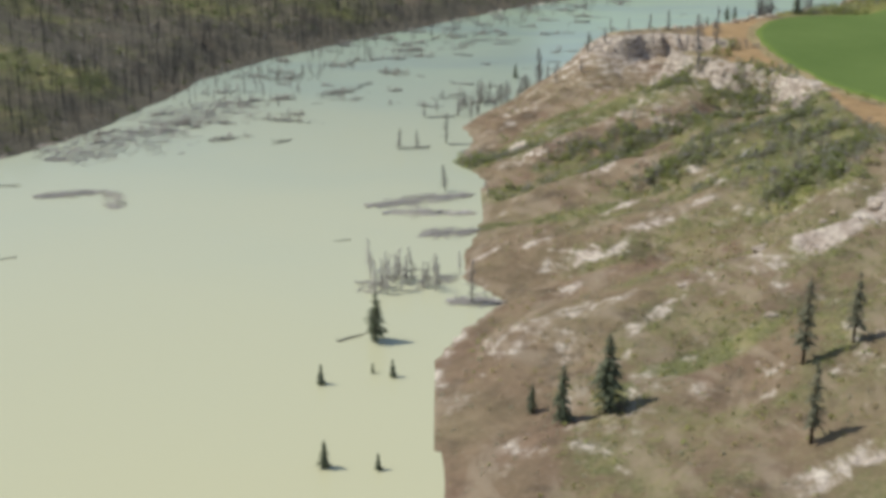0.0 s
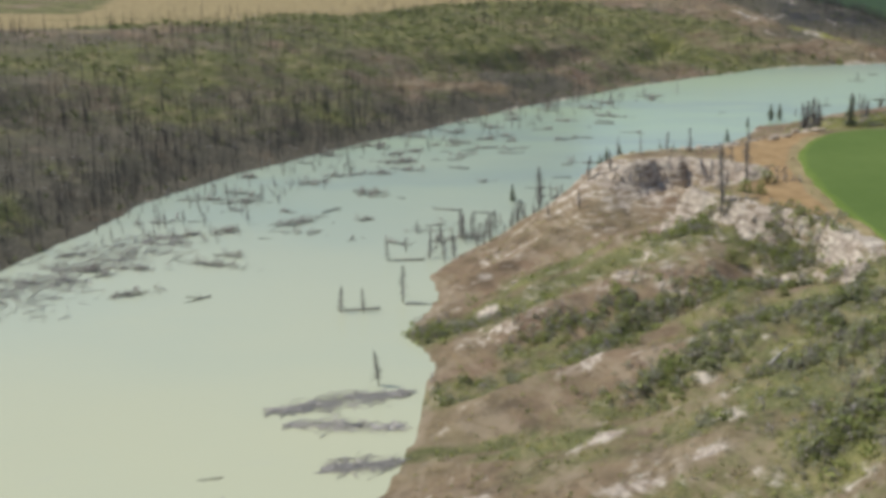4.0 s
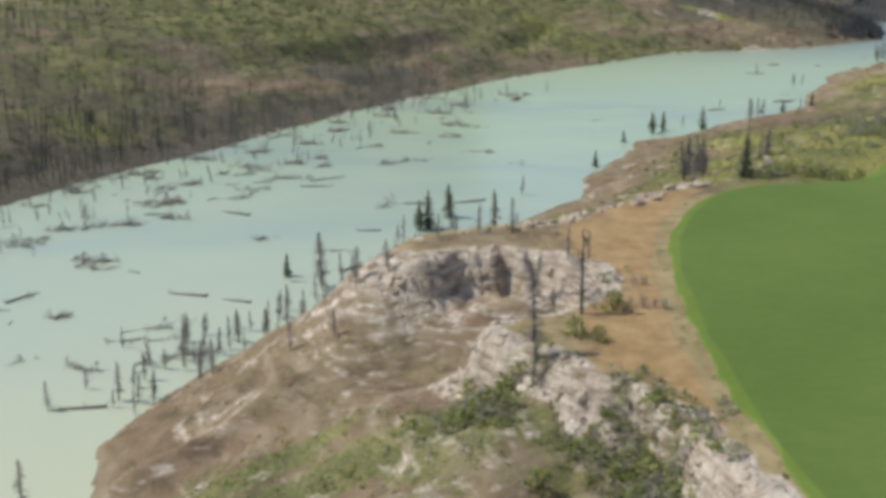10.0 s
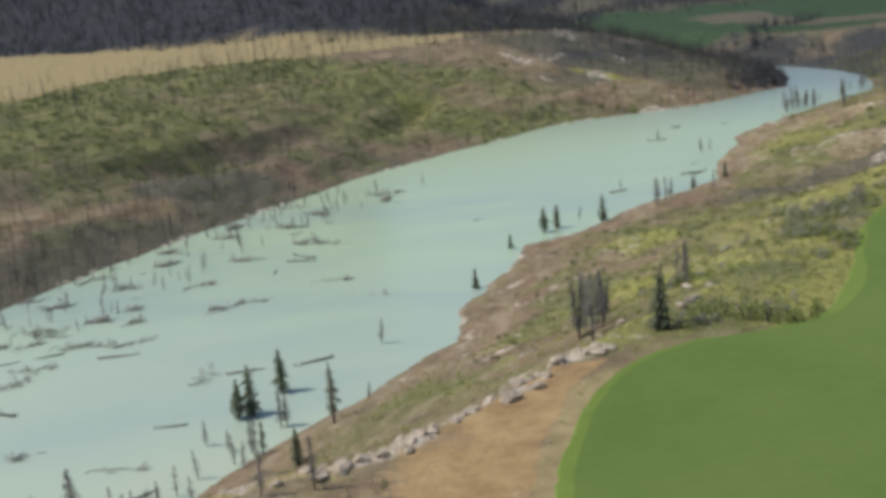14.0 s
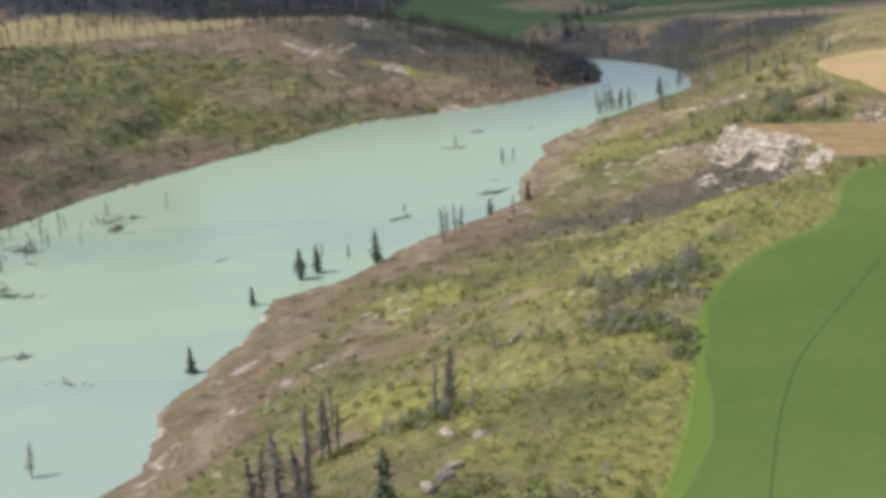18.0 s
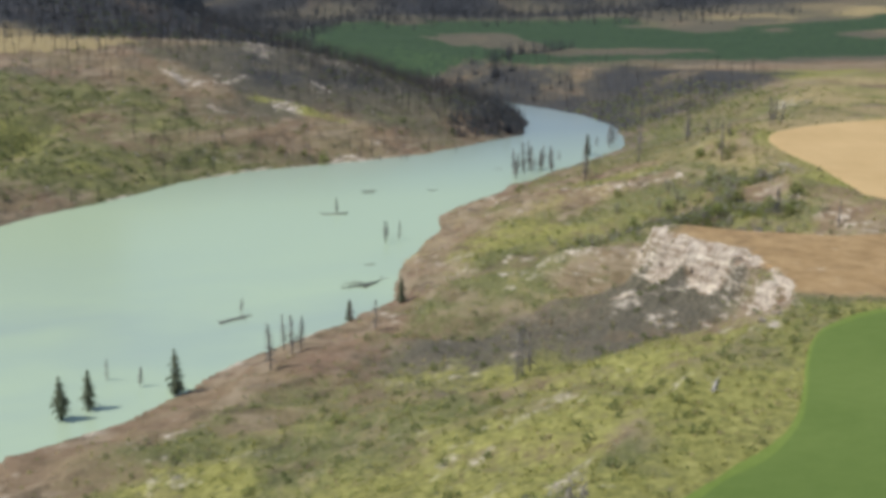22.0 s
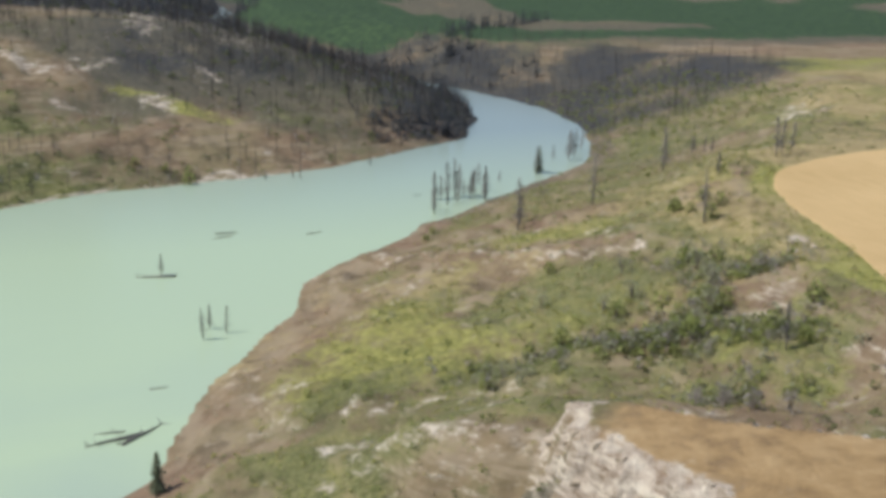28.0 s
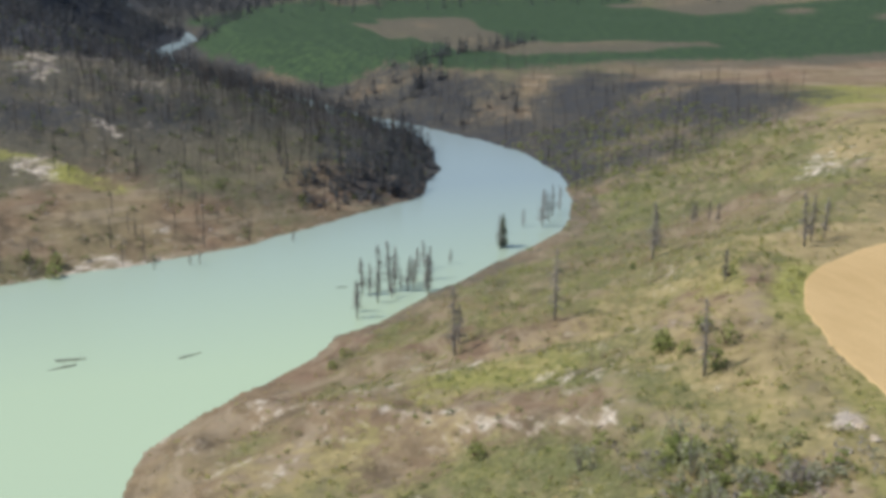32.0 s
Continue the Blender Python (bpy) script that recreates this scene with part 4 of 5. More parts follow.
for i, (x, y, h) in enumerate(LIVE_SOUTH + LIVE_NORTH):
    z = base_of(x, y)
    ob = plant(firs, made, i % 5, (x, y, z), 0.102 * h, 67 * i, 2.0 * math.sin(i))
    where = "standing in the flooded shallows" if z < 0.05 else "on the dry slope above the water"
    tagged(ob, ("tall " if h > 11 else "small " if h < 6 else "") + "dark green conifer " + where)

# conifers that the fire half stripped: thin see-through crowns on bare boles
HALF_DEAD = [(60.1, 177.3, 14.5), (66.5, 205, 17), (75.6, 205.6, 13.5), (106, 657, 16), (88, 652, 9)]
thin = [kit("half_dead_conifer", [("trunk", t, BARK), ("crown", c, SPARSE)], "half-stripped conifer with a thin grey green crown", "tree", "half-dead conifers") for t, c in [conifer(rng, 10.0, 0.25, 0.15, 0.3) for i in range(3)]]
made = set()
for i, (x, y, h) in enumerate(HALF_DEAD):
    plant(thin, made, i % 3, (x, y, base_of(x, y)), 0.104 * h, 97 * i, 2.0 * math.sin(3 * i))

DEAD_A = [
    (7.3, 286.3, 12.2), (-1.3, 298.3, 7.1), (0.8, 397, 10),
    (-17.1, 460.3, 8.7), (-10.2, 460.3, 8), (98.5, 463.9, 9.4), (99.3, 467, 19), (1.3, 471.4, 12.6), (111, 489.2, 18.4), (105.8, 495.1, 8.1), (59.5, 514.5, 7.2),
    (49, 519.5, 7.5), (-8.2, 522.4, 7.6), (105.7, 523.8, 9.4), (117.8, 525.5, 8), (113.2, 527, 8.1), (71.5, 529.3, 8.3), (63.6, 530.9, 9.3), (28.5, 534.1, 9.7),
    (-2.6, 535.3, 5.8), (10.6, 540.4, 7.9), (74.9, 542.1, 7.3), (83.6, 545.1, 7.3), (14.2, 547.9, 5.9), (10.1, 549.5, 8)]
DEAD_B = [
    (93.8, 550.1, 7.9), (102.3, 550.4, 9.5), (17.4, 554, 10.8), (18.3, 557.2, 12.2), (22, 561, 10.2), (-0.1, 563.8, 6.2), (54.2, 564.1, 7.6), (16.8, 567.3, 8.9),
    (27.5, 568.7, 7.3), (20.6, 572.9, 6.7), (28.4, 575.3, 6.3), (28.6, 578.2, 6), (214.9, 895, 6.5), (181, 677, 13), (179, 674, 13), (176, 670, 11), (183, 680, 9), (177, 676, 12), (197.7, 663, 11.5), (199.2, 660, 9.5), (49.8, 611.8, 10.2),
    (49.7, 615.2, 18), (165.7, 623.6, 16.1), (54.7, 627.2, 7.6), (163.8, 628.7, 14.7), (-30, 642, 4.7), (85.9, 651.5, 10.6), (72.9, 664, 7.3),
    (201.2, 667.8, 9.8), (204.2, 674.9, 12.2), (185.7, 702.9, 9.3), (123.1, 734.8, 8.5), (309, 833.2, 14.7)]
DEAD_C = [
    (312.7, 838.9, 14.7), (315.7, 841.3, 11.1), (256.8, 879.9, 13.6), (223.2, 887.7, 5.9), (265.2, 894.4, 11.8), (267.9, 895.6, 10.2), (264.3, 902.2, 11.4), (448.3, 904.5, 9.4),
    (292.9, 909.2, 10), (289.4, 925.3, 7.8), (439.1, 925.8, 11.6), (290, 931.9, 6.7), (258.6, 949.5, 5.1), (465.8, 1010.2, 15.8), (327.9, 1031.1, 9.5), (334.7, 1034.9, 8.2),
    (330.5, 1039.1, 7.5), (498.1, 1059.7, 8.4), (529.6, 1075.4, 14.6), (533.7, 1078.7, 12.9), (539.3, 1081.3, 11.2), (465.8, 1085.3, 19), (441.5, 1091.6, 19), (321.6, 1093.5, 7.4),
    (444.3, 1097.1, 10.8), (509.2, 1118.7, 17), (515.3, 1128.5, 12.1), (548.8, 1152.1, 7.7), (430.3, 1153.8, 12.2), (550.9, 1161.5, 7.8)]
DEAD_D = [
    (547.3, 1165.9, 7.9), (550.3, 1169, 6.8), (458.6, 1174.7, 13), (439.2, 1175.1, 10.7), (452, 1176, 12), (446.4, 1177.6, 17.2), (443.3, 1178.3, 16.2), (449, 1181, 14),
    (456, 1183, 9), (460.8, 1196, 9), (464.3, 1199.8, 10.2), (474.4, 1202.2, 5.7), (497.6, 1217, 13.1), (375.5, 1224.1, 5.7), (391.1, 1225.4, 5.8), (387.8, 1226.1, 4.6),
    (524.7, 1243.5, 15.3), (517.3, 1244.9, 7.6), (427.4, 1247.5, 4.9), (530, 1250, 12), (535.2, 1259.2, 13.2), (541, 1266, 11)]
snags = [kit("dead_tree", pieces, "bare grey burnt tree", "tree", "dead trees along the river")
         for pieces in (snag(rng, 10.0, n, m) for n, m in ((4, 90), (9, 150), (6, 120), (11, 170), (8, 130), (3, 80)))]
made = set()
for i, (x, y, h) in enumerate(DEAD_A + DEAD_B + DEAD_C + DEAD_D):
    z = base_of(x, y)
    ob = plant(snags, made, (i * 5 + i // 6) % 6, (x, y, z), h / 10, 49 * i, 3.5 * math.sin(2.3 * i))
    tagged(ob, ("tall " if h > 12 else "short " if h < 7 else "") + ("bare drowned dead tree standing in silty water" if z < 0.05 else "bare burnt dead tree on the dry bank"))

# bare drowned trunks along the east shore
for i in range(46):
    y = rng.uniform(515, 690)
    x = np.interp(y, RIGHT[:, 1], RIGHT[:, 0]) + 7 * rng.normal() - 3
    z = base_of(x, y)
    tagged(plant(snags, made, (i * 5 + 1) % 6, (x, y, z), rng.uniform(0.45, 1.0), 83 * i, rng.normal() * 4), "slim bare drowned tree standing in silty water" if z < 0.05 else "slim bare dead tree on the shore")

# a stand of slim ashen trees drowned in the shallows
ashen = [kit("ashen_tree", [(n, q, ASHEN) for n, q, _ in snag(rng, 10.0, 3, m)], "slim ashen drowned tree with fine twigs standing in silty water", "tree", "ashen drowned trees") for m in (90, 120, 100)]
set_out = set()
for i in range(22):
    plant(ashen, set_out, i % 3, (-8 + 6 * rng.normal(), 303 + 5.5 * rng.normal(), 0), rng.uniform(0.5, 1.0), 83 * i, rng.normal() * 4)

# a grey grove at the corner of the crop
for i in range(6):
    x, y = 169.5 + 2.8 * rng.normal(), 634 + 4.0 * rng.normal()
    if not inside(np.array([x]), np.array([y]), FIELD)[0]:
        tagged(plant(snags, made, (1, 3, 4)[i % 3], (x, y, base_of(x, y)), rng.uniform(0.8, 1.4), 61 * i, rng.normal() * 3), "grey dead tree with fine dense twigs on the slope")

# the drowned grove where the river bends
for i in range(8):
    x, y = 449 + 11 * rng.normal(), 1179 + 10 * rng.normal()
    if ground(np.array([x]), np.array([y]))[5][0]:
        tagged(plant(snags, made, i % 6, (x, y, 0), rng.uniform(0.6, 1.5), 71 * i, rng.normal() * 3), "bare drowned dead tree standing in silty water")

# drowned trees in the shallows of the west bank
snags = [kit("drowned_snag", pieces, "small bare drowned snag standing in silty water", "tree", "drowned snags off the west bank")
         for pieces in (snag(rng, 10.0, 3, m) for m in (60, 80, 95, 70, 85, 50))]
made = set()
for i in range(210):
    y = rng.uniform(540, 1010)
    k = int(np.searchsorted(LEFT[:, 1], y))
    a, b = LEFT[k - 1], LEFT[k]
    x = a[0] + (b[0] - a[0]) * (y - a[1]) / (b[1] - a[1]) + 4 + 62 * rng.uniform() ** 1.5
    if not ground(np.array([x]), np.array([y]))[5][0]:
        continue
    ob = plant(snags, made, int(rng.integers(0, 6)), (x, y, 0), rng.uniform(0.35, 0.9), rng.uniform(0, 360), rng.normal() * 12)
    tagged(ob, "small bare drowned snag standing in silty water", group="drowned snags off the west bank")

LOGS_A = [(-21.2, 263.6, 8.3, 40), (9.5, 286.6, 14.5, -8), (-122.8, 323.5, 5.4, 29), (-30, 340.2, 5.2, 19), (2.8, 348.2, 14, 12), (-7.1, 370.7, 16.5, -7),
    (-149.9, 403.8, 7.8, 0), (-12.1, 462.8, 15.1, 10), (6.7, 469.1, 8.6, 2), (-65.1, 472.7, 9.8, 49), (-66.6, 475.7, 5.7, 0), (-1.6, 523.3, 13.5, 7),
    (-58.7, 555.9, 4.9, 2), (24.8, 601.9, 9.6, -19), (-39.2, 606.4, 17, 56), (9.3, 608, 18.3, -13), (42, 620.4, 5.4, -8), (-12.2, 632.3, 5.7, -30), (59.6, 635.9, 22.1, 48), (62.1, 680.9, 8.8, 2)]
LOGS_B = [(-18.2, 706.5, 9.1, 12), (10.7, 706.8, 19.1, -29), (81.1, 721.2, 12, 8), (101.1, 723.4, 13.4, 24), (38.6, 751.5, 16.7, 4), (14.9, 759.8, 9.5, 16), (98.9, 860, 22.6, -12),
    (99.4, 867.8, 20, -43), (180.2, 908, 6, 36), (94.1, 932.6, 20, -13), (256, 941.9, 14.7, 29), (301.8, 970.4, 13.5, 19), (308.1, 972.4, 20.7, 46), (301, 974.7, 6.7, -1),
    (313.8, 998.6, 4.8, 8), (319.6, 1091.7, 12.2, -7), (379.3, 1134.9, 6.5, 26), (345.6, 1135.1, 7.1, 17), (348.4, 1140.6, 8.1, -1), (432.2, 1185.7, 4.2, 18)]
logs = [kit("floating_log", pieces, "dark waterlogged tree trunk floating in silty water", "log", "floating logs") for pieces in (drift_log(rng, 8.0, n) for n in (3, 7, 10, 5))]
made = set()
for i, (x, y, n, a) in enumerate(LOGS_A + LOGS_B):
    ob = plant(logs, made, i % 4, (x, y, 0), min(1.6, n / 8), a + 180 * (i % 2))
    tagged(ob, ("long " if n > 13 else "short " if n < 7 else "") + "dark waterlogged tree trunk floating in silty water")
for i in range(20):
    y = rng.uniform(560, 980)
    k = int(np.searchsorted(LEFT[:, 1], y))
    a, b = LEFT[k - 1], LEFT[k]
    x = a[0] + (b[0] - a[0]) * (y - a[1]) / (b[1] - a[1]) + 4 + 95 * rng.uniform() ** 1.4
    if ground(np.array([x]), np.array([y]))[5][0]:
        plant(logs, made, int(rng.integers(0, 4)), (x, y, 0), rng.uniform(0.4, 1.1), rng.normal() * 40)


FALLEN = [(227, 725, 242, 748), (223, 703, 232, 714), (318, 758, 324, 766), (404, 946, 412, 956), (88, 352, 97, 360), (150, 640, 160, 652)]
fallen = [kit("fallen_log", [(n, q, DRIFT) for n, q, _ in drift_log(rng, 8.0, k)], "bleached fallen tree trunk lying on the slope", "log", "fallen trunks") for k in (4, 6)]
for i, (x0, y0, x1, y1) in enumerate(FALLEN):
    a, b = Vector((x0, y0, base_of(x0, y0) + 0.25)), Vector((x1, y1, base_of(x1, y1) + 0.25))
    m = Matrix.Translation((a + b) / 2) @ (b - a).to_track_quat("X", "Z").to_matrix().to_4x4()
    if i < 2:
        fallen[i].matrix_world = m
    else:
        copy_thing(fallen[i % 2], m)

BUSHES = [(197, 612, 5.5), (201, 609, 5.0), (194, 616, 4.5), (206, 606, 4.0), (190, 620, 4.0), (213, 611, 3.5), (118, 491, 5.5), (108, 476, 5.0), (210, 607, 3.0), (466, 1028, 5.0), (413, 1107, 3.0), (469, 1012, 5.0), (468, 1022, 3.5), (501, 1063, 4.0), (418, 1115, 3.0), (343, 1224, 6.0), (344, 1231, 5.5), (334, 1235, 4.0), (322, 1238, 4.5), (380, 948, 4.0), (352, 964, 2.5), (344, 966, 2.5), (261, 818, 3.0), (291, 799, 3.2), (296, 860, 2.5), (439, 952, 5.0), (475, 1028, 5.0), (465, 1026, 4.5), (476, 1020, 5.0), (447, 984, 6.0), (451, 978, 5.0), (422, 1016, 4.0), (419, 966, 5.0), (404, 963, 6.0), (384, 960, 5.0), (426, 943, 6.0), (441, 934, 6.0), (455, 940, 6.0), (112, 473, 4.0), (97, 436, 5.0), (102, 396, 4.0)]


def bush(rng):
    """A rounded shrub, 1 across: bare stems from one root and a loose crown of leaves."""
    stems = []
    for i in range(5):
        a, n = rng.uniform(0, 6.28), rng.uniform(0.2, 0.42)
        stems.append(tube([(0, 0, -0.06), (0.5 * n * math.cos(a), 0.5 * n * math.sin(a), 0.3), (n * math.cos(a), n * math.sin(a), 0.62)], [0.03, 0.02, 0.006], 3))
    return [("stem", q, BARK) for q in stems] + [("crown", tuft(rng, 130, 1.0, 0.8, 0.075), SHRUB)]


shrubs = [kit("bush", bush(rng), "rounded dark green bush on the slope", "bush", "bushes on the banks") for i in range(4)]
made = set()
for i, (x, y, d) in enumerate(BUSHES):
    ob = plant(shrubs, made, i % 4, (x, y, base_of(x, y)), d, 77 * i)
    tagged(ob, ("large " if d > 4.4 else "small " if d < 3.1 else "") + ("rounded dark green bush on the dry slope" if y < 1200 else "rounded dark green bush by the water's edge"))

def willow(rng, leaf, n):
    """A tall loose shrub, 1 across: many upright stems and drooping leafy twigs."""
    stems = []
    for i in range(9):
        a, m = rng.uniform(0, 6.28), rng.uniform(0.1, 0.45)
        stems.append(tube([(0, 0, -0.05), (0.5 * m * math.cos(a), 0.5 * m * math.sin(a), 0.55), (m * math.cos(a), m * math.sin(a), rng.uniform(0.8, 1.15))], [0.022, 0.016, 0.005], 3))
    return [("stem", q, GREYTWIG) for q in stems] + [("crown", tuft(rng, n, 1.0, 1.0, 0.06), leaf)]


WILLOWS = [(250, 714, 5), (246, 704, 5.5), (253, 699, 4), (243, 697, 5), (249, 723, 4), (449, 989, 5.5), (446, 978, 6), (441, 962, 6), (436, 953, 6),
    (444, 969, 5), (430, 948, 5), (381, 950, 5.5), (386, 954, 4.5), (418, 972, 5), (434, 995, 5), (409, 989, 4.5), (425, 971, 5), (104, 344, 5), (108, 352, 5.5), (100, 338, 4.5), (106, 330, 5), (98, 322, 5), (94, 312, 4.5)]
BARE_WILLOWS = [(119, 494, 2.6), (121.5, 493, 2.2), (124, 492, 2.8), (126.5, 491.5, 2.2), (128, 490.5, 2.4), (119, 512, 2.4), (122, 510, 2.6), (125, 508, 2.2), (127, 507, 2.4), (274, 719, 5.5), (271, 713, 5), (256, 709, 5), (261, 716, 4), (202, 612, 4), (455, 962, 5), (411, 903, 5), (415, 899, 4.5), (421, 896, 4.5), (407, 906, 4), (230, 700, 4), (222, 706, 3.5)]
leafy_willows = [kit("willow", willow(rng, WILLOWLEAF, 140), "tall grey green willow shrub on the slope", "bush", "willows on the slope") for i in range(3)]
grey_willows = [kit("bare_willow", willow(rng, GREYTWIG, 110), "pale leafless willow shrub on the slope", "bush", "bare willows on the slope") for i in range(2)]
for kinds, places in ((leafy_willows, WILLOWS), (grey_willows, BARE_WILLOWS)):
    made = set()
    for i, (x, y, d) in enumerate(places):
        plant(kinds, made, i % len(kinds), (x, y, base_of(x, y)), d, 77 * i)

# ---- driftwood, stones, shrubs and forests ----
def stuff(name, v, f, mat_, label, category):
    return tagged(new(name, mesh_of(name, v, f, mat_)), label, category, kind="stuff")


def raft(x0, y0, x1, y1, width, n, label):
    sticks = [tube([(-0.5, 0, 0), (0, 0.03, 0.03), (0.5, 0, 0)], [0.03, 0.025, 0.01], 4), tube([(-0.5, 0, 0), (0, -0.05, 0.05), (0.5, 0.02, 0.1)], [0.02, 0.025, 0.01], 4)]
    t, out = math.atan2(y1 - y0, x1 - x0), []
    for v, f in sticks:
        u = rng.uniform(0, 1, n)
        w = rng.normal(size=n) * width * (0.35 + 0.65 * np.sin(math.pi * u)) * 0.5
        x, y = x0 + (x1 - x0) * u - math.sin(t) * w, y0 + (y1 - y0) * u + math.cos(t) * w
        keep = ground(x, y)[5]
        out.append(scattered(v, f, x[keep], y[keep], rng.uniform(0, 0.25, n)[keep], rng.uniform(1.5, 6, n)[keep], np.full(keep.sum(), 1.0), rng.normal(size=n)[keep] * 0.7 + t))
    v, f = join(out)
    stuff("driftwood_raft", v, f, DRIFT, label, "driftwood")


raft(-146, 440, -116, 500, 26, 400, "grey driftwood raft floating along the burnt bank")
raft(-122, 505, -96, 560, 28, 330, "long grey driftwood raft floating along the burnt bank")
raft(-24, 378, 9, 392, 5, 190, "narrow grey driftwood raft jammed against the bank")
raft(-19, 370, 10, 369, 4, 110, "grey driftwood and branches floating by the bank")
raft(-136, 389, -116, 396, 4, 110, "small grey driftwood raft adrift on the lake")
raft(-114, 396, -106, 374, 4, 60, "hooked tail of grey driftwood adrift on the lake")
raft(-6, 345, 10, 350, 5, 90, "grey branches jammed in a small cove")
raft(2, 288, 15, 287, 4, 70, "dark branches and a fallen trunk in a small cove")
raft(-110, 700, -50, 830, 22, 420, "broken driftwood scattered along the burnt bank")
raft(-22, 298, 4, 306, 10, 60, "tangle of drowned branches in the shallows")


# drowned brush and broken wood adrift in the shallows of the west bank
bits = [tube([(-0.5, 0, 0), (0, 0.04, 0.05), (0.5, 0, 0.02)], [0.03, 0.028, 0.012], 4), tube([(-0.5, 0, 0), (0, -0.1, 0.1), (0.4, 0.05, 0.32)], [0.025, 0.022, 0.008], 4)]
bx, by = [], []
for i in range(75):
    y = rng.uniform(470, 1010)
    x = np.interp(y, LEFT[:, 1], LEFT[:, 0]) + 4 + 85 * rng.uniform() ** 1.3
    n = int(rng.integers(8, 34))
    a = rng.normal() * 0.5
    u, w = rng.normal(size=n) * rng.uniform(2, 7), rng.normal(size=n) * 1.3
    bx.append(x + u * math.cos(a) - w * math.sin(a))
    by.append(y + u * math.sin(a) + w * math.cos(a))
for i in range(24):
    y = rng.uniform(540, 830)
    x = rng.uniform(np.interp(y, LEFT[:, 1], LEFT[:, 0]) + 40, np.interp(y, RIGHT[:, 1], RIGHT[:, 0]) - 6)
    n = int(rng.integers(5, 20))
    a = rng.normal() * 0.4
    u, w = rng.normal(size=n) * rng.uniform(2, 6), rng.normal(size=n) * 1.0
    bx.append(x + u * math.cos(a) - w * math.sin(a))
    by.append(y + u * math.sin(a) + w * math.cos(a))
bx, by = np.concatenate(bx), np.concatenate(by)
k = ground(bx, by)[5]
bx, by = bx[k], by[k]
half = rng.uniform(size=len(bx)) < 0.5
v, f = join([scattered(*bits[j], bx[q], by[q], rng.uniform(0, 0.2, q.sum()), rng.uniform(2, 6, q.sum()), np.ones(q.sum()), rng.normal(size=q.sum()) * 0.8) for j, q in ((0, half), (1, ~half))])
stuff("drowned_brush", v, f, DROWNED, "dark drowned brush and broken wood adrift in the shallows", "driftwood")


def pebble(seed):
    bm = bmesh.new()
    bmesh.ops.create_icosphere(bm, subdivisions=1, radius=0.5)
    r = np.random.default_rng(seed)
    v = np.array([p.co for p in bm.verts]) * r.uniform(0.6, 1.3, (len(bm.verts), 1)) * (1.2, 0.9, 0.7)
    f = np.array([[p.index for p in q.verts] for q in bm.faces])
    bm.free()
    return v, f


def sampled(n, x0, x1, y0, y1, seed):
    """Places thrown over a stretch of the plan, with what the ground is like there."""
    r = np.random.default_rng(seed)
    x, y = r.uniform(x0, x1, n), r.uniform(y0, y1, n)
    at = on_grid(x, y)
    return r, x, y, at(gz), at(dist_right), at(dist_left), at(is_east) > 0.5, at(is_wet) > 0.02, {key: at(value) for key, value in COVER.items()}


def strewn(name, shapes, r, x, y, z, size, tall, mat_, label, category):
    out = []
    pick = r.integers(0, len(shapes), len(x))
    for i, (v, f) in enumerate(shapes):
        k = pick == i
        out.append(scattered(v, f, x[k], y[k], z[k], size[k], tall[k], r.uniform(0, 6.28, k.sum())))
    v, f = join(out)
    return stuff(name, v, f, mat_, label, category)


rocks = [pebble(i) for i in range(5)]
r, x, y, z, dr, dl, east, wet, cov = sampled(60000, -15, 480, 150, 1120, 3)
k = ~wet & east & (r.uniform(size=len(x)) < np.clip(cov["rock"] - 0.35, 0, 1) * 0.8)
strewn("rubble", rocks, r, x[k], y[k], z[k], r.uniform(0.4, 1.5, k.sum()) * (1 + (r.uniform(size=k.sum()) < 0.08)), np.full(k.sum(), 0.9), STONE, "pale broken rocks strewn over the eroded scarps", "rocks")
BOULDERS = [(73, 265, 3.6), (157, 612, 3.0), (166, 617, 2.4), (172, 622, 2.6), (75, 268, 2.6), (54, 258, 2.2), (67, 229, 2.4), (90, 272, 3.0), (93, 275, 2.4), (102, 273, 2.8), (28, 425, 1.8), 
    (196.4, 650.4, 3.2), (199.9, 644.1, 2.6), (190.4, 630, 3.8), (187.5, 627, 3), (193, 633, 2.4), (152, 603, 2.2), (162, 606, 2.8), (128, 573, 2.2), (351, 795, 2.4), (358, 800, 2.0), (366, 818, 1.8), (470, 974, 2.6), (473, 968, 2.2), (466, 966, 2.0), (103, 554, 3.5), (106.5, 556, 3.2), (114, 561, 3.0), (118.5, 560.5, 2.4), (123.5, 569, 2.2), (131, 577, 2.8), (139.8, 581, 4.2), (143, 590, 5.2), (145.5, 585, 3.4), (152.5, 599, 3.6), (161, 600.5, 3.8), (164, 602, 2.8)]
made_boulders = []
for i, (x, y, d) in enumerate(BOULDERS):
    v, f = rocks[i % 5]
    if i < 5:
        made_boulders.append(new("boulder", mesh_of("boulder", v, f, STONE)))
        ob = made_boulders[i]
        ob.matrix_world = pose(x, y, base_of(x, y) + 0.1 * d, 8, 5, 60 * i) @ Matrix.Scale(d, 4)
    else:
        ob = copy_thing(made_boulders[i % 5], pose(x, y, base_of(x, y) + 0.1 * d, 8, 5, 60 * i) @ Matrix.Scale(d / BOULDERS[i % 5][2], 4))
    tagged(ob, ("large " if d > 2.5 else "") + "pale weathered boulder on the eroded slope", "boulder", "boulders on the slope")

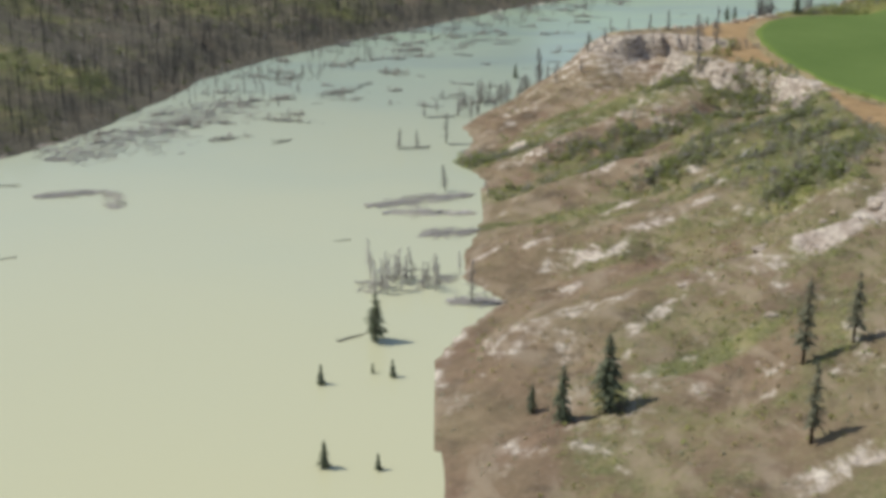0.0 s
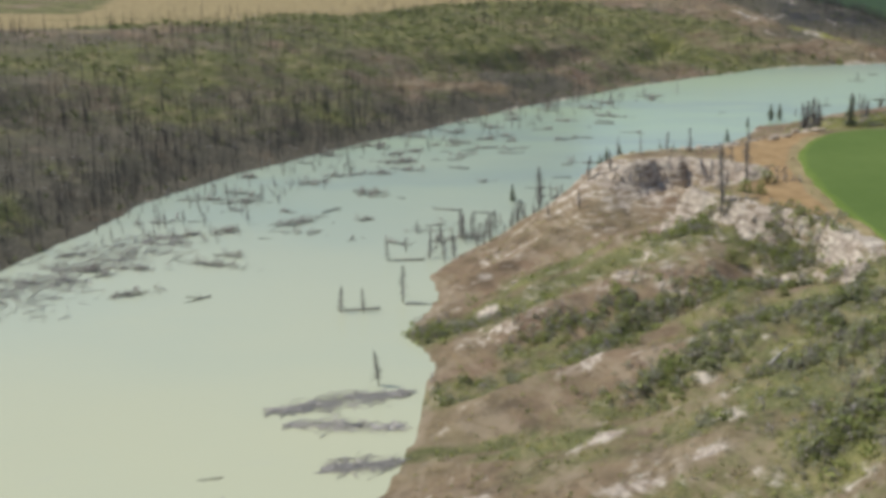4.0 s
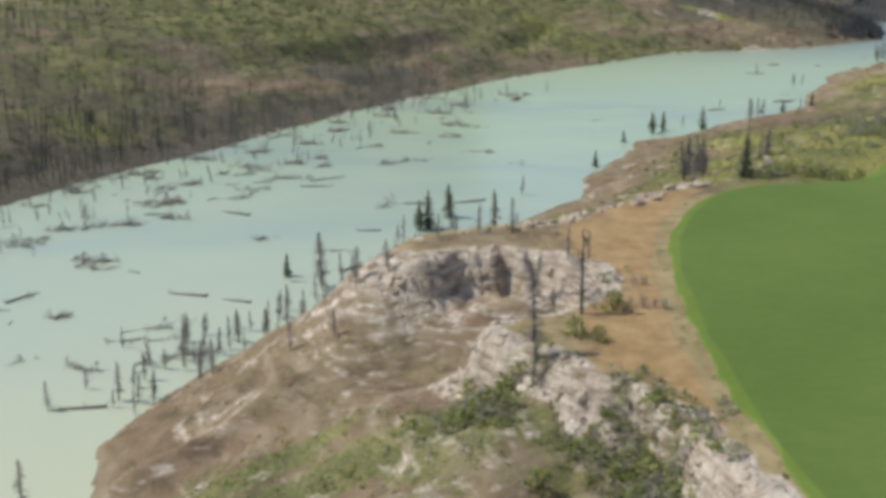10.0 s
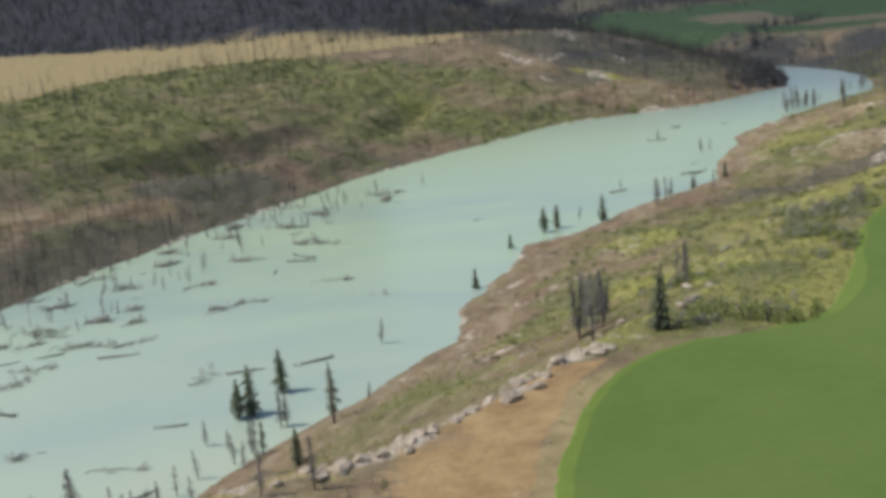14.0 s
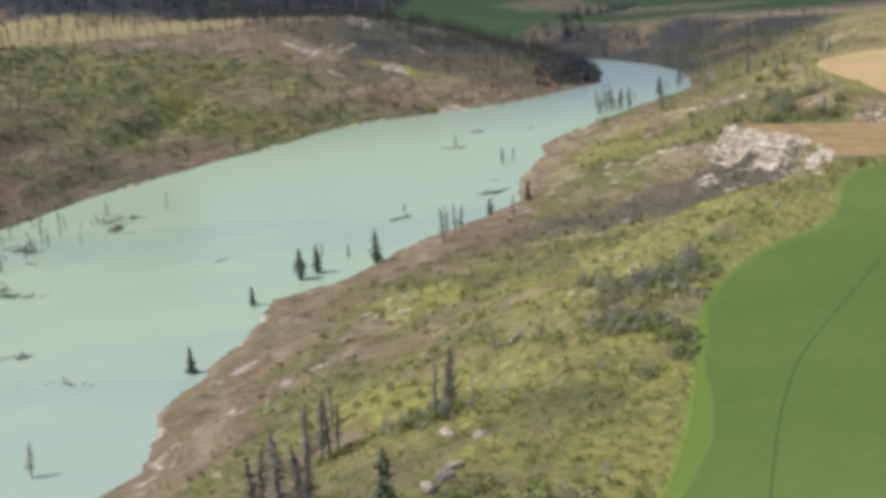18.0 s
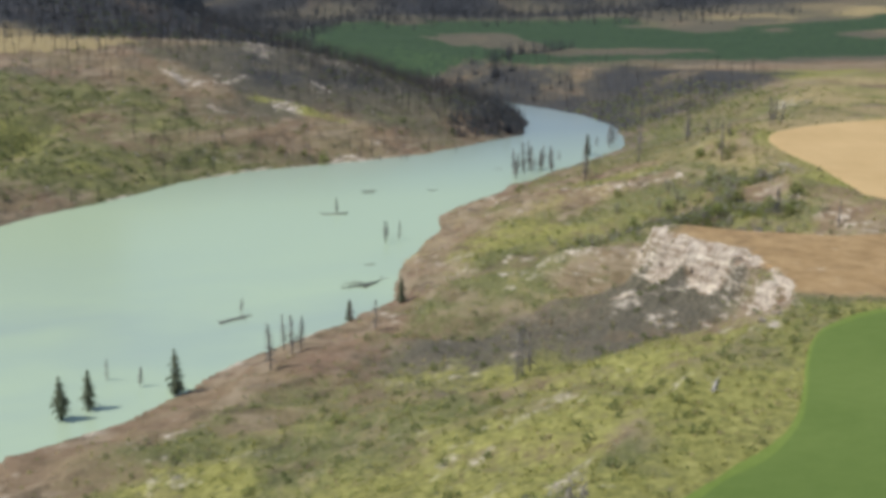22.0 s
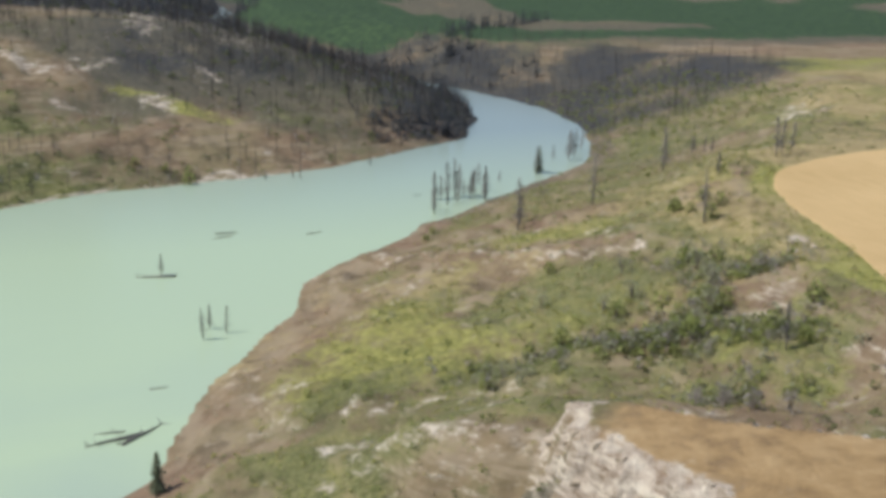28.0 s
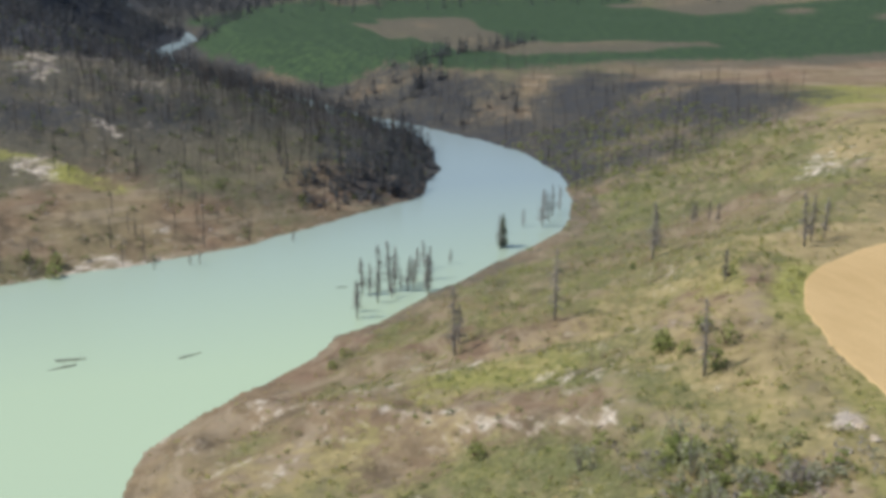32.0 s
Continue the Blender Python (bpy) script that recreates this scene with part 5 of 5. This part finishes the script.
def crag_block(seed):
    """An angular lump of cliff rock, 1 wide, with facets and ledges."""
    bm = bmesh.new()
    bmesh.ops.create_icosphere(bm, subdivisions=2, radius=0.6)
    r = np.random.default_rng(seed)
    cuts = r.normal(size=(9, 3)) * (1, 1, 0.6)
    cuts /= np.linalg.norm(cuts, axis=1)[:, None]
    v = np.array([p.co for p in bm.verts])
    for c in cuts:
        over = np.maximum(0, v @ c - r.uniform(0.28, 0.45))
        v = v - over[:, None] * c
    f = np.array([[p.index for p in q.verts] for q in bm.faces])
    bm.free()
    return v * (1, 1, 1.25), f


crags = [crag_block(i) for i in range(6)]
heap = []
for box, reach, seed in (((60, 140, 390, 570), 12, 5), ((330, 410, 780, 910), 15, 6)):
    r, x, y, z, dr, dl, east, wet, cov = sampled(26000, *box, seed)
    k = east & ~inside(x, y, BENCHLAND) & (to_line(x, y, RIM) < reach) & (cov["rock"] > 0.5) & (r.uniform(size=len(x)) < np.where((x > 300) & (to_line(x, y, RIM) < 9), 0.03, 0.06))
    size = r.uniform(0.8, 2.6, k.sum())
    heap.append((x[k], y[k], z[k] - 0.3 * size, size, r.uniform(0.6, 1.0, k.sum())))
rim_line = [((97, 556), (114, 562)), ((114, 562), (135, 579)), ((135, 579), (162, 605))]
for (x0, y0), (x1, y1) in rim_line:
    n = 34
    w = r.uniform(size=n)
    x, y = x0 + (x1 - x0) * w + r.normal(size=n) * 2.2 - 1.0, y0 + (y1 - y0) * w + r.normal(size=n) * 2.2 + 1.0
    size = 0.8 + 2.6 * r.uniform(size=n) ** 2
    heap.append((x, y, on_grid(x, y)(gz) - 0.2 * size, size, r.uniform(0.6, 1.0, n)))
x, y, z, size, tall = (np.concatenate(q) for q in zip(*heap))
strewn("crag", crags, r, x, y, z, size, tall, STONE, "rough pale crags jutting from the scarps below the bench", "rocks")

leafy = [tuft(rng, 34, 1.0, 0.9, 0.13) for i in range(4)]
small = [tuft(rng, 13, 1.0, 0.7, 0.17) for i in range(4)]
twiggy = [tuft(rng, 26, 0.9, 1.1, 0.10) for i in range(3)]
q = rng.uniform(size=len(bx)) < 0.5
strewn("drowned_shrubs", twiggy, np.random.default_rng(41), bx[q], by[q], np.full(q.sum(), -0.2), rng.uniform(1.0, 3.4, q.sum()), rng.uniform(0.6, 1.3, q.sum()), GREYTWIG, "bare grey drowned shrubs standing in the shallows", "shrubs")
r, x, y, z, dr, dl, east, wet, cov = sampled(130000, -15, 660, 130, 1420, 11)
free = ~wet & east & ~inside(x, y, FIELD) & ~inside(x, y, TANFIELD) & (cov["soil"] < 0.4) & (dr < 230)
nt_ = near_thicket(x, y)
u = r.uniform(size=len(x))
tx, ty = [], []
for line in THICKETS:
    p = np.array(line, float)
    for q0, q1 in zip(p[:-1], p[1:]):
        n = int(8.5 * np.hypot(*(q1 - q0))) + 8
        w = r.uniform(size=n)[:, None]
        q = q0 + (q1 - q0) * w + r.normal(size=(n, 2)) * r.uniform(1.4, 6.5, (n, 1))
        tx.append(q[:, 0])
        ty.append(q[:, 1])
tx, ty = np.concatenate(tx), np.concatenate(ty)
tz, _, _, _, te, tw = ground(tx, ty)
keep = ~tw & te & ~inside(tx, ty, FIELD) & ~inside(tx, ty, TANFIELD) & (fbm(tx, ty, 14, 3, 131) > -0.16)
tx, ty, tz = tx[keep], ty[keep], tz[keep]
kind_ = r.uniform(size=len(tx))
dry, sage = kind_ < 0.27, kind_ > 0.68
strewn("dry_brush", twiggy, r, tx[dry], ty[dry], tz[dry], r.uniform(1.2, 3.0, dry.sum()), r.uniform(0.7, 1.2, dry.sum()), GREYTWIG, "bare grey brush among the shrubs", "shrubs")
strewn("silver_shrubs", leafy, r, tx[sage], ty[sage], tz[sage], r.uniform(1.0, 3.2, sage.sum()), r.uniform(0.6, 1.0, sage.sum()), SAGE, "silvery green shrubs in the gullies", "shrubs")
lush = ~dry & ~sage
strewn("shrub_thicket", leafy, r, tx[lush], ty[lush], tz[lush], 1.1 + 2.9 * r.uniform(size=lush.sum()) ** 1.8, r.uniform(0.55, 1.0, lush.sum()), SHRUB, "dense green shrub thickets in the gullies", "shrubs")
k = free & (nt_ > 5) & (u < (0.22 + 0.25 * (1 - step(440, 520, y))) * cov["green"] ** 2) & (cov["rock"] < 0.5)
strewn("bushes", small, r, x[k], y[k], z[k], r.uniform(0.6, 1.9, k.sum()), r.uniform(0.6, 1.1, k.sum()), SHRUB, "low olive green bushes dotted over the slope", "shrubs")
k = free & (u > 0.3) & (u < 0.3 + 0.26 * cov["green"]) & (cov["rock"] < 0.6)
strewn("bunch_grass", small, r, x[k], y[k], z[k], r.uniform(0.5, 1.3, k.sum()), r.uniform(0.4, 0.8, k.sum()), LIME, "yellow green grass tussocks over the slope", "grass")
k = free & (u > 0.6) & (u < 0.68 + 0.12 * (1 - step(300, 380, y))) & (cov["rock"] < 0.8)
strewn("sagebrush", small, r, x[k], y[k], z[k], r.uniform(0.4, 1.2, k.sum()), r.uniform(0.5, 0.9, k.sum()), SAGE, "grey green sagebrush over the dry slope", "shrubs")
k = free & (nt_ > 4) & (u > 0.9) & (u < 0.9 + 0.085 * step(640, 700, y) * (1 - step(860, 930, y)) + 0.03 * step(940, 1000, y)) & (cov["rock"] < 0.4) & (dr > 22)
strewn("dark_bushes", leafy, r, x[k], y[k], z[k], r.uniform(0.9, 2.3, k.sum()), r.uniform(0.6, 1.0, k.sum()), REGROW, "small dark green bushes dotted over the grassy slope", "shrubs")
k = free & (y > 1150) & (u > 0.4) & (u < 0.4 + 0.35 * step(1190, 1300, y) * (1 - step(90, 160, dr)))
strewn("bank_bushes", small, r, x[k], y[k], z[k], r.uniform(1.2, 3.2, k.sum()), r.uniform(0.6, 1.0, k.sum()), SHRUB, "dark bushes on the shaded bank of the bend", "shrubs")
k = free & (u > 0.7) & (u < 0.7 + 0.12 * (1 - step(4, 16, nt_)) + 0.05 * step(1200, 1300, y))
strewn("bare_brush", twiggy, r, x[k], y[k], z[k], r.uniform(1.0, 3.0, k.sum()), r.uniform(0.9, 1.5, k.sum()), GREYTWIG, "bare grey dead brush among the shrubs", "shrubs")

# taller grass and herbs over the east slope, thickest where the camera passes
blades = [tuft(rng, 8, 1.0, 0.9, 0.2) for i in range(5)]
r, x, y, z, dr, dl, east, wet, cov = sampled(250000, -10, 560, 180, 1180, 67)
patchy = fbm(x, y, 20, 4, 241)
free = ~wet & east & (dr > 5) & (dr < 175) & ~inside(x, y, FIELD) & ~inside(x, y, TANFIELD) & (cov["soil"] < 0.35) & (cov["rock"] < 0.45)
u = r.uniform(size=len(x))
for name, mat_, k, label in (
        ("meadow_grass", LIME, free & (u < 0.3 * np.clip(cov["lime"] + 0.55 * cov["green"], 0, 1) * np.clip(0.7 + patchy, 0, 1)), "yellow green tall grass over the slope"),
        ("green_herbs", SHRUB, free & (u > 0.4) & (u < 0.4 + 0.2 * cov["green"] * np.clip(0.5 - 1.4 * patchy, 0, 1)), "fresh green herbs and low shrubs over the slope"),
        ("dry_grass", GOLD, free & (u > 0.7) & (u < 0.7 + 0.12 * np.clip(0.6 + 1.3 * fbm(x, y, 30, 3, 251), 0, 1)), "golden dry grass tussocks over the slope")):
    strewn(name, blades, r, x[k], y[k], z[k], r.uniform(0.6, 1.7, k.sum()), r.uniform(0.5, 1.0, k.sum()), mat_, label, "grass")


def spike(r, limbs):
    """A thin dead tree for a burnt stand, 1 high."""
    v, f = tube([(0, 0, -0.05), (0.01 * r.normal(), 0.01 * r.normal(), 0.5), (0.03 * r.normal(), 0.03 * r.normal(), 1)], [0.016, 0.011, 0.003], 3)
    vs, fs = list(v), [tuple(q) for q in f]
    for i in range(limbs):
        t, a, n = r.uniform(0.2, 0.95), r.uniform(0, 6.28), len(vs)
        d = np.array([math.cos(a), math.sin(a), r.uniform(-0.5, 0.3)]) * 0.11 * (1.15 - t)
        p = np.array([0, 0, t])
        vs += [p + (0, 0, 0.008), p - (0, 0, 0.008), p + d]
        fs.append((n, n + 1, n + 2))
    return np.array(vs), np.array(fs)


spikes = [spike(rng, n) for n in (6, 12, 18, 9)]
r, x, y, z, dr, dl, east, wet, cov = sampled(90000, -420, 560, 380, 1620, 23)
west = ~wet & ~east
u = r.uniform(size=len(x))
dens = 0.32 * step(1285, 1340, y) * step(350, 420, x) + 0.5 * (1 - step(30, 60, dl)) * (1 - step(960, 1010, y)) + np.clip(0.35 + 0.9 * fbm(x, y, 80, 3, 99), 0.03, 1) * (1 - 0.75 * step(900, 1060, y) * (1 - step(1180, 1280, y))) * (1 - 0.97 * cov["straw"]) + 0.22 * step(1300, 1420, y)
dens = dens * (1 - 0.85 * blob(x, y, 290, 1310, 90, 70, -30))
k = west & (dl < 320) & (u < (0.34 + 0.34 * (1 - step(800, 950, y))) * dens)
strewn("burnt_forest", spikes, r, x[k], y[k], z[k], r.uniform(6, 15, k.sum()), np.ones(k.sum()), CHAR, "stand of thin burnt dead trees on the far slope", "trees")
k = west & (dl < 280) & (u > 0.4) & (u < 0.4 + (0.3 + 0.2 * step(930, 1000, y)) * cov["green"]) & (cov["straw"] < 0.5)
strewn("regrowth", small, r, x[k], y[k], z[k], r.uniform(1.4, 4.4, k.sum()), r.uniform(0.5, 0.9, k.sum()), REGROW, "green regrowth shrubs under the burnt trees", "shrubs")
k = west & (dl < 260) & (u > 0.8) & (u < 0.88)
strewn("burnt_brush", twiggy, r, x[k], y[k], z[k], r.uniform(1.0, 3.0, k.sum()), r.uniform(0.7, 1.1, k.sum()), GREYTWIG, "grey burnt brush on the far slope", "shrubs")

firlet = []
for i in range(3):
    _, (v, f) = conifer(np.random.default_rng(50 + i), 10.0)
    sel = np.random.default_rng(i).choice(len(f), 56, replace=False)
    tri = v[f[sel]]
    tri = (tri - tri.mean(1, keepdims=True)) * 1.9 + tri.mean(1, keepdims=True)
    firlet.append((tri.reshape(-1, 3) / 10, np.arange(168).reshape(-1, 3)))
r, x, y, z, dr, dl, east, wet, cov = sampled(130000, -900, 1300, 1290, 2900, 31)
u = r.uniform(size=len(x))
point = ~east * (1 - step(0, 34, to_line(x, y, [(470, 1312), (505, 1330), (520, 1380), (528, 1440), (510, 1520)])))
shore = np.where(east, 1 - step(0, 45, dr), 1 - step(0, 75, dl)) * step(1500, 1560, y) * (0.8 - 0.8 * east)
k = ~wet & (u < 0.3 * point + 0.6 * shore + 0.24 * cov["wood"] * (dl > 20) * step(1390, 1500, y) * (~east | (y > 1900)) + 0.1 * east * (1 - step(0, 110, dr)) * (y > 1470) * (y < 1640) + 0.5 * east * (1 - step(0, 16, to_line(x, y, [(560, 1545), (580, 1600), (640, 1660), (690, 1710)]))))
strewn("dark_forest", firlet, r, x[k], y[k], z[k], r.uniform(7, 14, k.sum()), np.ones(k.sum()), FARFIR, "conifer forest beyond the river bend, cloud shade in its colour", "trees")
r2, x2, y2, z2, dr2, dl2, east2, wet2, cov2 = sampled(7000, 430, 550, 1285, 1540, 37)
k2 = ~wet2 & ~east2 & (r2.uniform(size=7000) < 0.18 * (1 - step(4, 40, to_line(x2, y2, [(455, 1300), (495, 1318), (516, 1360), (526, 1420), (512, 1500)]))))
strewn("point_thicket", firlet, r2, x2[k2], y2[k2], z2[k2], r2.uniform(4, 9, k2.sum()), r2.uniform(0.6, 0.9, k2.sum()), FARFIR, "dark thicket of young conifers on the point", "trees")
k = ~wet & (y < 1640) & (u > 0.65) & ((u < 0.65 + 0.3 * (1 - step(60, 160, dr)) * east) | (~east & (u < 0.65 + 0.16 * step(300, 420, x))))
strewn("burnt_bend_forest", spikes, r, x[k], y[k], z[k], r.uniform(6, 13, k.sum()), np.ones(k.sum()), CHAR, "grey burnt trees on the slopes of the bend", "trees")
